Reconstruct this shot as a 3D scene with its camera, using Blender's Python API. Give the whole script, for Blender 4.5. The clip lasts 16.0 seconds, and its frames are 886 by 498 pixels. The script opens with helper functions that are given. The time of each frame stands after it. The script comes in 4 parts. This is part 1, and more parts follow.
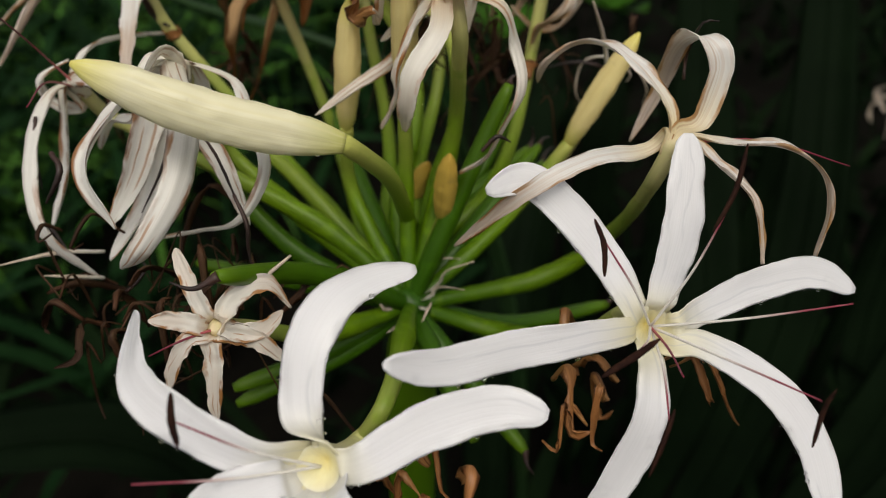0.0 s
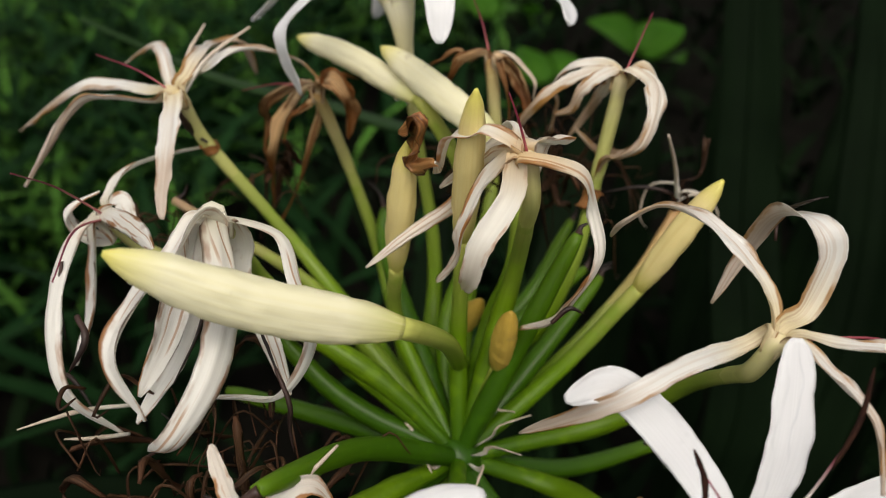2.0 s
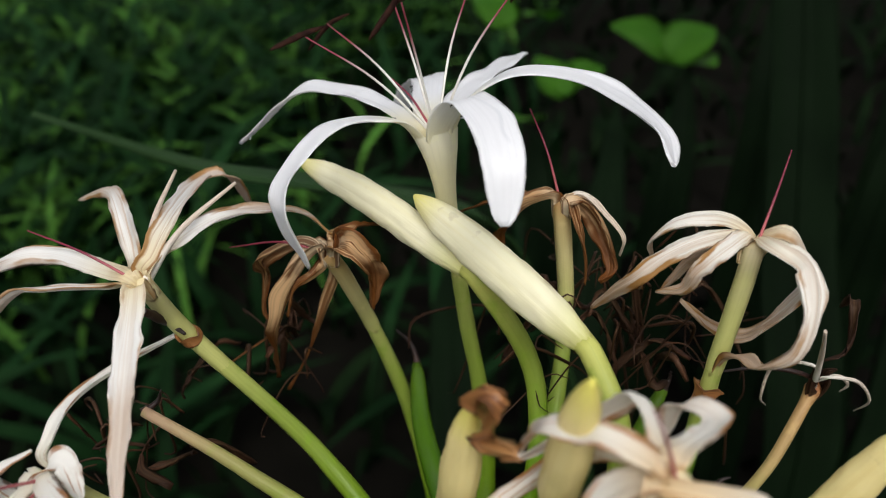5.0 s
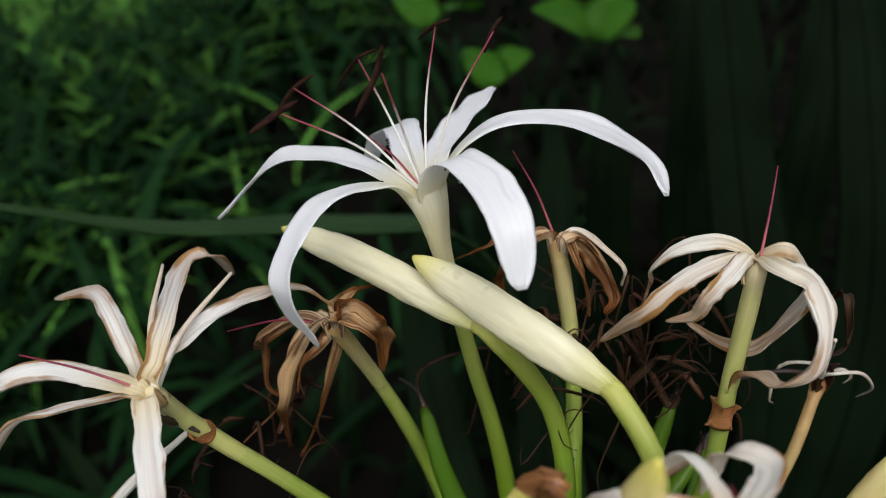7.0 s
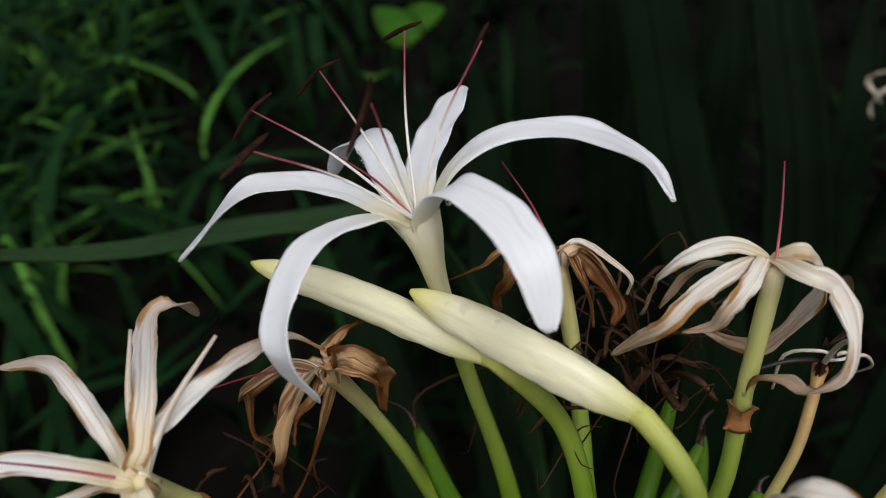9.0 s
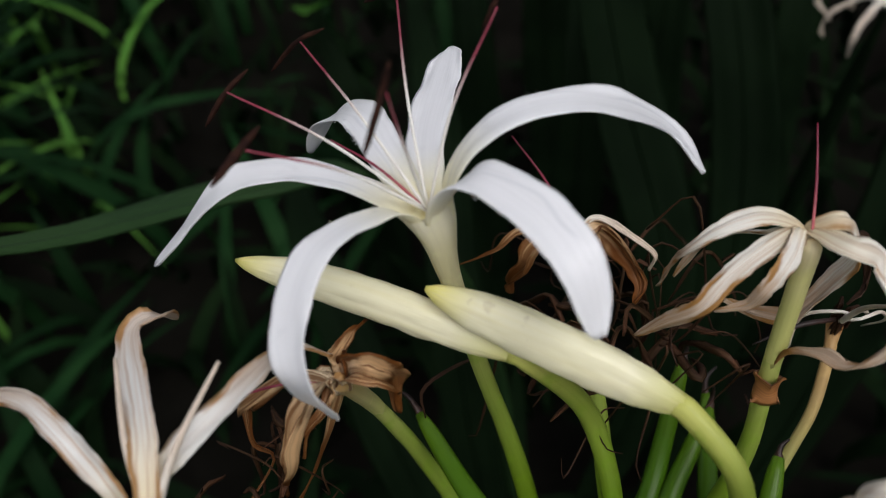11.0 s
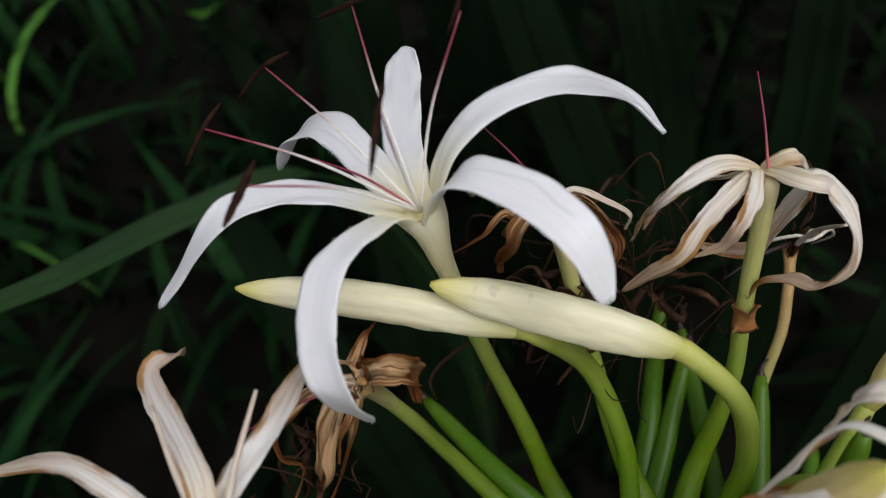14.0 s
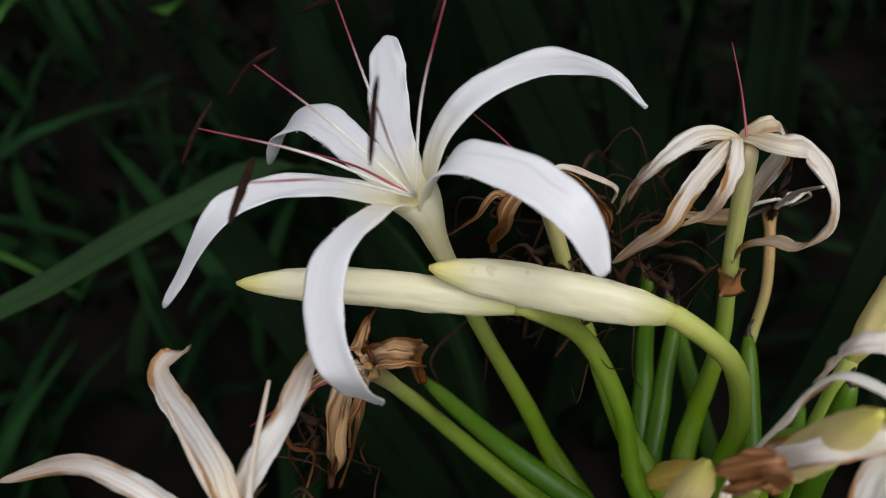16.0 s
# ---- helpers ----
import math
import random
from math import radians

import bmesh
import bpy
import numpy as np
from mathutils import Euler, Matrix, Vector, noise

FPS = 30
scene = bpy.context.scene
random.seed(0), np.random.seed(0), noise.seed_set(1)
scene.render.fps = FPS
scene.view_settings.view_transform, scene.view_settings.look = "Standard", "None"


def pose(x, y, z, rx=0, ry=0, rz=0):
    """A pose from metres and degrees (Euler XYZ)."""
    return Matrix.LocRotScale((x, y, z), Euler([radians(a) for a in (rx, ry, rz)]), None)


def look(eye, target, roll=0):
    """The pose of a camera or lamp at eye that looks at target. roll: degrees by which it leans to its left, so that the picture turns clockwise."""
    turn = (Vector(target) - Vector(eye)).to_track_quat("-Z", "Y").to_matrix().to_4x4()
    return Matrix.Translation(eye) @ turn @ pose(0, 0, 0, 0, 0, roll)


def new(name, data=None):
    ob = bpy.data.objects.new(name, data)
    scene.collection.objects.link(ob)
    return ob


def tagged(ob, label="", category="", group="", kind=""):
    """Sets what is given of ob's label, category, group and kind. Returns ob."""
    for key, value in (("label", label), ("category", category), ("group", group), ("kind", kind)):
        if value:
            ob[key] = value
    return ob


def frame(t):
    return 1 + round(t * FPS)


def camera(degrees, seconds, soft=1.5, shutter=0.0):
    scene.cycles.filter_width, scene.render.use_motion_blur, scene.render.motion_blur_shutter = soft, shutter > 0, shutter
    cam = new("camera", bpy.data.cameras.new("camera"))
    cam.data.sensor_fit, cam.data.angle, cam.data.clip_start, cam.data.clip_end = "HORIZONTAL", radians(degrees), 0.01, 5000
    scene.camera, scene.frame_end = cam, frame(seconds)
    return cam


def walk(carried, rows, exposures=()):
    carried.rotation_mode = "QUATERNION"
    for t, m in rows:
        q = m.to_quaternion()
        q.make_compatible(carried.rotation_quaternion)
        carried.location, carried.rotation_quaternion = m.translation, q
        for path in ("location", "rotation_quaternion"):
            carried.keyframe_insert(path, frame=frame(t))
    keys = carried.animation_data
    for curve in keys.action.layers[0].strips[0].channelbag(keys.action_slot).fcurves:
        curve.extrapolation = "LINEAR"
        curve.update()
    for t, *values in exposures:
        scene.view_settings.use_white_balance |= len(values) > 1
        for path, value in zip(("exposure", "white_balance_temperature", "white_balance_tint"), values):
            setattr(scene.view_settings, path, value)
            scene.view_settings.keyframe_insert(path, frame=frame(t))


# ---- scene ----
cam = camera(60.2, 16.0, soft=1.0)
cam.data.dof.use_dof = True
cam.data.dof.focus_distance = 0.21
cam.data.dof.aperture_fstop = 10.0
ROWS = [
    (0.0, 0.00281, -0.00060, 0.94667, 54.522, 0.432, 0.178),
    (0.5, -0.00422, 0.00690, 0.95302, 54.342, -0.252, 0.821),
    (1.0, -0.00813, 0.01802, 0.95841, 54.604, -0.352, 1.437),
    (1.5, -0.01140, 0.02997, 0.96582, 55.280, -0.764, 1.981),
    (2.0, -0.01118, 0.04540, 0.97077, 55.734, -0.169, 2.166),
    (2.5, -0.01067, 0.06654, 0.97324, 56.198, 0.739, 1.821),
    (3.0, -0.01387, 0.08510, 0.97694, 56.409, 1.465, 1.592),
    (3.5, -0.01891, 0.10320, 0.97470, 56.289, 1.459, 2.021),
    (4.0, -0.02691, 0.12171, 0.97599, 55.685, 1.452, 2.082),
    (4.5, -0.02711, 0.13605, 0.97995, 54.787, 1.353, 2.119),
    (7.0, -0.04420, 0.15966, 1.00043, 52.412, 5.402, -6.750),
    (7.5, -0.04557, 0.16516, 1.00221, 51.928, 6.255, -8.828),
    (8.0, -0.04992, 0.17361, 1.00112, 50.261, 6.365, -10.388),
    (8.5, -0.05556, 0.18094, 1.00773, 49.107, 6.031, -12.906),
    (11.0, -0.07132, 0.21895, 1.00808, 41.719, 4.501, -21.165),
    (11.5, -0.07433, 0.21439, 1.01543, 40.966, 5.780, -22.786),
    (12.0, -0.07685, 0.21555, 1.01777, 41.152, 7.128, -24.942),
    (12.5, -0.07620, 0.21870, 1.01570, 40.370, 7.047, -27.370),
    (13.0, -0.08493, 0.22224, 1.02359, 40.042, 7.173, -28.869),
    (13.5, -0.08591, 0.22136, 1.02344, 39.392, 7.350, -30.507),
    (14.0, -0.08580, 0.22413, 1.02027, 38.557, 6.757, -32.178),
    (14.5, -0.08612, 0.22473, 1.01976, 37.872, 6.882, -33.608),
    (15.0, -0.08848, 0.22246, 1.02077, 37.241, 7.086, -34.490),
    (15.5, -0.08690, 0.22148, 1.02144, 36.918, 7.100, -35.414),
    (16.0, -0.09115, 0.22408, 1.02507, 36.785, 7.462, -35.972),
]
walk(cam, [(t, pose(x, y, z, rx, ry, rz)) for t, x, y, z, rx, ry, rz in ROWS], exposures=[(0.0, -0.06, 6950, 10), (1.5, 0.13, 7000, 10), (4.0, 0.30, 6600, 10), (7.5, 0.14, 6300, 10), (11.0, -0.02, 6300, 12), (16.0, -0.04, 6300, 12)])

# ---- light ----
world = bpy.data.worlds.new("overcast_sky")
scene.world = world
world.use_nodes = True
wn = world.node_tree
sky = wn.nodes.new("ShaderNodeTexSky")
sky.sky_type = "NISHITA"
sky.sun_disc = False
sky.sun_elevation = radians(62)
sky.sun_rotation = radians(200)
sky.dust_density = 4.0
pale = wn.nodes.new("ShaderNodeHueSaturation")
pale.inputs["Saturation"].default_value = 0.28
wn.links.new(sky.outputs[0], pale.inputs["Color"])
wn.links.new(pale.outputs[0], wn.nodes["Background"].inputs["Color"])
wn.nodes["Background"].inputs["Strength"].default_value = 0.112
sun_data = bpy.data.lights.new("sun", "SUN")
sun_data.energy = 1.3
sun_data.angle = radians(25)
sun_data.color = (1.0, 0.96, 0.90)
sun = new("sun", sun_data)
sun.matrix_world = look((0.9, -1.9, 4.2), (0, 0.2, 0.8))


# ---- materials ----
class Nodes:
    """A small builder for node materials."""

    def __init__(self, name):
        self.mat = bpy.data.materials.new(name)
        self.mat.use_nodes = True
        self.tree = self.mat.node_tree
        self.bsdf = self.tree.nodes["Principled BSDF"]
        self.out = self.tree.nodes["Material Output"]

    def node(self, kind, **values):
        n = self.tree.nodes.new("ShaderNode" + kind)
        for key, value in values.items():
            if isinstance(value, bpy.types.NodeSocket):
                self.tree.links.new(value, n.inputs[key])
            else:
                n.inputs[key].default_value = value
        return n

    def link(self, a, b):
        self.tree.links.new(a, b)

    def math(self, op, a, b=0.0, c=0.0):
        n = self.tree.nodes.new("ShaderNodeMath")
        n.operation = op
        for i, v in enumerate((a, b, c)):
            if isinstance(v, bpy.types.NodeSocket):
                self.link(v, n.inputs[i])
            else:
                n.inputs[i].default_value = v
        return n.outputs[0]

    def uv(self):
        s = self.node("SeparateXYZ", Vector=self.node("TexCoord").outputs["UV"])
        return s.outputs[0], s.outputs[1]

    def random(self):
        return self.node("ObjectInfo").outputs["Random"]

    def noise(self, scale, detail=3.0, vector=None, rough=0.5):
        n = self.node("TexNoise", Scale=scale, Detail=detail, Roughness=rough)
        self.link(vector or self.node("TexCoord").outputs["Object"], n.inputs["Vector"])
        return n.outputs["Fac"]

    def streaks(self, across, along, detail=3.0):
        """Noise drawn out along a petal or a stalk."""
        u, v = self.uv()
        vec = self.node("CombineXYZ", X=self.math("MULTIPLY", u, across), Y=self.math("MULTIPLY", v, along), Z=self.math("MULTIPLY", self.random(), 40.0))
        return self.noise(1.0, detail, vec.outputs[0])

    def ramp(self, fac, *stops):
        n = self.node("ValToRGB", Fac=fac)
        r = n.color_ramp
        while len(r.elements) < len(stops):
            r.elements.new(0.5)
        for e, (p, c) in zip(r.elements, stops):
            e.position = p
            e.color = (*c, 1) if len(c) == 3 else c
        return n.outputs["Color"]

    def fade(self, x, lo, hi):
        n = self.node("MapRange", Value=x)
        n.interpolation_type = "SMOOTHSTEP"
        n.inputs["From Min"].default_value, n.inputs["From Max"].default_value = lo, hi
        return n.outputs[0]

    def mix(self, fac, a, b):
        n = self.tree.nodes.new("ShaderNodeMix")
        n.data_type = "RGBA"
        for i, v in ((0, fac), (6, a), (7, b)):
            if isinstance(v, bpy.types.NodeSocket):
                self.link(v, n.inputs[i])
            else:
                n.inputs[i].default_value = v if i == 0 else (*v, 1)
        return n.outputs[2]

    def finish(self, colour, rough=0.5, bump=None, strength=0.3, distance=0.0004, through_light=0.0, coat=0.0, gloss=0.5):
        b = self.bsdf
        b.inputs["Specular IOR Level"].default_value = gloss
        if isinstance(colour, bpy.types.NodeSocket):
            self.link(colour, b.inputs["Base Color"])
        else:
            b.inputs["Base Color"].default_value = (*colour, 1)
        if isinstance(rough, bpy.types.NodeSocket):
            self.link(rough, b.inputs["Roughness"])
        else:
            b.inputs["Roughness"].default_value = rough
        b.inputs["Coat Weight"].default_value = coat
        b.inputs["Coat Roughness"].default_value = 0.15
        if bump is not None:
            n = self.node("Bump", Height=bump, Strength=strength, Distance=distance)
            self.link(n.outputs[0], b.inputs["Normal"])
        if through_light > 0:
            t = self.tree.nodes.new("ShaderNodeBsdfTranslucent")
            if isinstance(colour, bpy.types.NodeSocket):
                self.link(colour, t.inputs["Color"])
            else:
                t.inputs["Color"].default_value = (*colour, 1)
            m = self.tree.nodes.new("ShaderNodeMixShader")
            m.inputs[0].default_value = through_light
            self.link(b.outputs[0], m.inputs[1])
            self.link(t.outputs[0], m.inputs[2])
            self.link(m.outputs[0], self.out.inputs["Surface"])
        return self.mat


def petal_material(name, body, edge, stain, edge_amount, stain_amount, throat, roughness=0.42, glow=0.32, vein_tone=0.90, rim_at=0.41, drying=0.0):
    """Petal skin: fine lengthwise veins, a tinted throat, browned margins and lengthwise stains."""
    n = Nodes(name)
    u, v = n.uv()
    veins = n.streaks(30.0, 1.6, 5.0)
    cells = n.noise(900.0, 2.0)
    col = n.mix(n.fade(veins, 0.35, 0.75), body, tuple(c * vein_tone for c in body))
    col = n.mix(n.math("MULTIPLY", n.fade(v, 0.36, 0.04), 0.9), col, throat)
    rim = n.math("ABSOLUTE", n.math("SUBTRACT", u, 0.5))
    ragged = n.math("ADD", rim, n.math("MULTIPLY", n.math("SUBTRACT", n.streaks(2.0, 6.0, 4.0), 0.5), 0.42))
    col = n.mix(n.math("MULTIPLY", n.math("MULTIPLY", n.fade(ragged, rim_at, rim_at + 0.08), n.fade(n.streaks(1.1, 3.4, 4.0), 0.46, 0.60)), edge_amount), col, edge)
    scorch = n.math("MULTIPLY", n.fade(ragged, 0.45, 0.51), n.fade(n.streaks(1.6, 5.0, 3.0), 0.50, 0.58))
    col = n.mix(n.math("MULTIPLY", scorch, 0.85 * edge_amount), col, tuple(0.3 * c for c in edge))
    for place, width in ((0.34, 0.045), (0.70, 0.060)):
        drift = n.math("MULTIPLY", n.math("SUBTRACT", n.streaks(0.0, 2.6 + 3 * width, 2.0), 0.5), 0.75)
        off = n.math("ABSOLUTE", n.math("SUBTRACT", u, n.math("ADD", drift, place)))
        line = n.math("MULTIPLY", n.fade(off, width, width * 0.35), n.fade(n.streaks(1.0, 1.6 + 8 * width, 2.0), 0.51, 0.60))
        col = n.mix(n.math("MULTIPLY", line, stain_amount), col, stain)
    if stain_amount > 0.3:
        fibres = n.math("MULTIPLY", n.fade(n.streaks(16.0, 1.1, 4.0), 0.55, 0.68), n.fade(n.streaks(1.4, 2.2, 2.0), 0.44, 0.62))
        col = n.mix(n.math("MULTIPLY", fibres, 0.32), col, tuple(0.5 * a + 0.5 * b for a, b in zip(body, stain)))
    if drying > 0:
        dark = n.fade(n.streaks(9.0, 1.3, 5.0), 0.44, 0.58)
        col = n.mix(n.math("MULTIPLY", dark, 0.85 * drying * drying), col, edge)
        col = n.mix(n.math("MULTIPLY", n.fade(n.math("ADD", v, n.math("MULTIPLY", n.math("SUBTRACT", n.streaks(3.0, 2.0, 3.0), 0.5), 0.5)), 0.44, 0.70), 0.9 * drying), col, edge)
    blotch = n.fade(n.noise(90.0, 4.0), 0.62, 0.74)
    col = n.mix(n.math("MULTIPLY", blotch, 0.35 * stain_amount + 0.05), col, tuple(0.6 * c for c in stain))
    height = n.math("ADD", veins, n.math("MULTIPLY", cells, 0.25))
    return n.finish(col, roughness, height, 0.22, 0.0005, glow, gloss=0.12 if drying > 0.5 else 0.5)


white_petal = petal_material("white_petal", (0.91, 0.915, 0.935), (0.70, 0.66, 0.56), (0.50, 0.53, 0.58), 0.10, 0.22, (0.90, 0.84, 0.50), 0.32, 0.26, 0.95)
old_petal = petal_material("old_petal", (0.93, 0.92, 0.89), (0.46, 0.24, 0.07), (0.46, 0.26, 0.10), 0.92, 0.42, (0.84, 0.72, 0.42), 0.40, 0.36, 0.95, 0.30, 0.46)
worn_petal = petal_material("worn_petal", (0.93, 0.905, 0.84), (0.44, 0.22, 0.055), (0.42, 0.21, 0.06), 0.95, 0.55, (0.84, 0.72, 0.42), 0.42, 0.34, 0.93, 0.22, 0.62)
faded_petal = petal_material("faded_petal", (0.93, 0.915, 0.87), (0.38, 0.16, 0.04), (0.44, 0.21, 0.07), 0.95, 0.75, (0.90, 0.86, 0.72), 0.42, 0.38, 0.95, 0.32)
cream_petal = petal_material("cream_petal", (0.94, 0.915, 0.85), (0.48, 0.21, 0.05), (0.50, 0.22, 0.05), 0.95, 0.65, (0.82, 0.60, 0.28), 0.42, 0.38, 0.94, 0.30, 0.16)
brown_petal = petal_material("brown_petal", (0.74, 0.48, 0.25), (0.16, 0.055, 0.013), (0.12, 0.036, 0.010), 0.95, 0.90, (0.82, 0.70, 0.50), 0.36, 0.26, 0.78, 0.35, 1.0)
rust_petal = petal_material("rust_petal", (0.42, 0.18, 0.06), (0.10, 0.034, 0.010), (0.12, 0.036, 0.010), 0.80, 0.90, (0.44, 0.22, 0.08), 0.36, 0.16, 0.5, 0.36)
dry_petal = petal_material("dry_petal", (0.070, 0.038, 0.018), (0.03, 0.014, 0.008), (0.02, 0.008, 0.006), 0.6, 0.7, (0.10, 0.045, 0.025), 0.5, 0.05, 0.4, 0.41, 1.0)


def stalk_material(name, low, middle, high):
    """Flower stalk: green at the foot, paler towards the flower, fine lengthwise fibres."""
    n = Nodes(name)
    u, v = n.uv()
    fibres = n.streaks(26.0, 2.0, 3.0)
    col = n.ramp(v, (0.0, low), (0.52, middle), (0.80, tuple(0.65 * a + 0.35 * b for a, b in zip(middle, high))), (1.0, high))
    col = n.mix(n.math("MULTIPLY", n.fade(fibres, 0.4, 0.8), 0.16), col, tuple(0.45 * c for c in middle))
    col = n.mix(n.math("MULTIPLY", n.fade(n.noise(140.0, 4.0), 0.50, 0.72), 0.45), col, tuple(min(1, 1.35 * c) for c in middle))
    return n.finish(col, 0.38, fibres, 0.25, 0.0004, 0.12, gloss=0.3)


green_stalk = stalk_material("green_stalk", (0.030, 0.105, 0.003), (0.15, 0.27, 0.007), (0.56, 0.58, 0.18))
bud_green = stalk_material("bud_green", (0.034, 0.115, 0.003), (0.13, 0.25, 0.006), (0.60, 0.60, 0.16))
# Darker than the other stalks: shade deep in the umbel is put into it.
spent_green = stalk_material("spent_green", (0.028, 0.095, 0.003), (0.045, 0.125, 0.003), (0.10, 0.20, 0.007))
pink_tube = stalk_material("pink_tube", (0.05, 0.15, 0.005), (0.20, 0.28, 0.03), (0.62, 0.40, 0.26))


throat_skin = stalk_material("throat_skin", (0.84, 0.72, 0.28), (0.89, 0.83, 0.52), (0.90, 0.88, 0.72))
tube_skin = stalk_material("tube_skin", (0.56, 0.58, 0.18), (0.80, 0.74, 0.42), (0.88, 0.84, 0.64))
aged_tube = stalk_material("aged_tube", (0.56, 0.58, 0.18), (0.50, 0.50, 0.18), (0.82, 0.70, 0.44))
tan_tube = stalk_material("tan_tube", (0.56, 0.56, 0.18), (0.52, 0.36, 0.15), (0.34, 0.13, 0.05))
brown_tube = stalk_material("brown_tube", (0.56, 0.58, 0.18), (0.64, 0.56, 0.26), (0.44, 0.24, 0.09))


def bud_material(name, foot, body, point, veins):
    n = Nodes(name)
    u, v = n.uv()
    lines = n.streaks(30.0, 1.0, 3.0)
    col = n.ramp(v, (0.0, foot), (0.22, body), (0.80, body), (1.0, point))
    col = n.mix(n.math("MULTIPLY", n.fade(lines, 0.45, 0.75), 0.4), col, veins)
    col = n.mix(n.math("MULTIPLY", n.fade(n.noise(160.0, 4.0), 0.66, 0.74), 0.22), col, (0.30, 0.20, 0.08))
    return n.finish(col, 0.36, lines, 0.3, 0.0006, 0.2)


white_bud = bud_material("white_bud_skin", (0.62, 0.62, 0.18), (0.92, 0.88, 0.62), (0.80, 0.74, 0.16), (0.84, 0.78, 0.44))
yellow_bud = bud_material("yellow_bud_skin", (0.46, 0.46, 0.06), (0.86, 0.73, 0.33), (0.78, 0.72, 0.14), (0.76, 0.60, 0.22))
ochre_bud = bud_material("ochre_bud_skin", (0.38, 0.38, 0.05), (0.72, 0.50, 0.10), (0.58, 0.38, 0.06), (0.52, 0.32, 0.06))


def thread_material(name, low, high, rough=0.4, turn=0.2):
    n = Nodes(name)
    u, v = n.uv()
    col = n.ramp(v, (0.0, low), (turn, low), (min(1.0, turn + 0.3), high), (1.0, high))
    col = n.mix(n.math("MULTIPLY", n.fade(n.streaks(8.0, 14.0), 0.45, 0.75), 0.3), col, tuple(0.5 * c for c in high))
    return n.finish(col, rough, n.streaks(12.0, 20.0), 0.2, 0.0002, 0.1)


filament_skin = thread_material("filament_skin", (0.84, 0.82, 0.76), (0.30, 0.045, 0.075), 0.4, 0.48)
style_skin = thread_material("style_skin", (0.50, 0.12, 0.13), (0.22, 0.018, 0.045))
spent_skin = thread_material("spent_skin", (0.78, 0.74, 0.66), (0.62, 0.52, 0.42))
dry_thread = thread_material("dry_thread", (0.05, 0.022, 0.016), (0.02, 0.010, 0.008), 0.5)


def plain(name, a, b, scale, rough, bump=0.3, distance=0.002, glow=0.0, island=False, coat=0.0):
    """A mottled surface between two colours, with grain at two scales."""
    n = Nodes(name)
    big, small = n.noise(scale, 4.0), n.noise(scale * 9.0, 3.0)
    fac = n.math("ADD", n.math("MULTIPLY", big, 0.7), n.math("MULTIPLY", small, 0.3))
    col = n.mix(n.fade(fac, 0.35, 0.65), a, b)
    if island:
        r = n.node("NewGeometry").outputs["Random Per Island"]
        col = n.mix(n.math("MULTIPLY", r, 0.75), col, tuple(0.35 * c for c in a))
    return n.finish(col, rough, small, bump, distance, glow, coat, 0.02)


anther_skin = plain("anther_skin", (0.018, 0.009, 0.008), (0.040, 0.018, 0.012), 400.0, 0.7)
# Far darker than bare soil: shade over the ground is put into this colour.
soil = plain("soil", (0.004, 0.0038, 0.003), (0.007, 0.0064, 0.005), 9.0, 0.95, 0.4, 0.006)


def leaf_material(name, a, b, rough, glow, vein_scale=60.0, island=False, gloss=0.15):
    n = Nodes(name)
    u, v = n.uv()
    veins = n.streaks(vein_scale, 1.5, 2.0)
    col = n.mix(n.fade(n.noise(14.0, 4.0), 0.35, 0.65), a, b)
    col = n.mix(n.math("MULTIPLY", n.fade(veins, 0.4, 0.7), 0.35), col, tuple(0.55 * c for c in a))
    if island:
        r = n.node("NewGeometry").outputs["Random Per Island"]
        col = n.mix(n.math("MULTIPLY", r, 0.8), col, tuple(0.30 * c for c in a))
    return n.finish(col, rough, veins, 0.25, 0.001, glow, gloss=gloss)


# Shaded copy of the leaf green: the surrounding shade is put into the colour.
shaded_strap_skin = leaf_material("shaded_strap_leaf_skin", (0.003, 0.007, 0.0028), (0.0045, 0.0105, 0.004), 0.6, 0.06, 60.0, False, 0.02)
# Lit copy of the same leaf green, for the leaf that stands in light.
lit_strap = leaf_material("lit_strap_skin", (0.017, 0.044, 0.014), (0.025, 0.058, 0.018), 0.5, 0.10, 60.0, False, 0.10)
grass_skin = leaf_material("grass_skin", (0.085, 0.240, 0.038), (0.130, 0.32, 0.052), 0.6, 0.15, 12.0, True, 0.05)
# Green held well below the grass: shade towards the lily is in the colour.
dimmed_weed_skin = leaf_material("dimmed_weed_skin", (0.007, 0.029, 0.008), (0.013, 0.043, 0.012), 0.6, 0.12, 16.0, True, 0.03)
# Weed green darkened again for the deep shade painted round the lily.
shaded_weed = leaf_material("shaded_weed_skin", (0.004, 0.011, 0.004), (0.008, 0.019, 0.006), 0.7, 0.1, 16.0, True, 0.02)
ivy_skin = leaf_material("ivy_skin", (0.060, 0.20, 0.015), (0.085, 0.25, 0.022), 0.45, 0.2, 10.0)

water = Nodes("water")
water.bsdf.inputs["Base Color"].default_value = (1, 1, 1, 1)
water.bsdf.inputs["Roughness"].default_value = 0.02
water.bsdf.inputs["IOR"].default_value = 1.33
water.bsdf.inputs["Transmission Weight"].default_value = 1.0
water = water.mat


# ---- shaping ----
def V(p):
    return Vector(p)


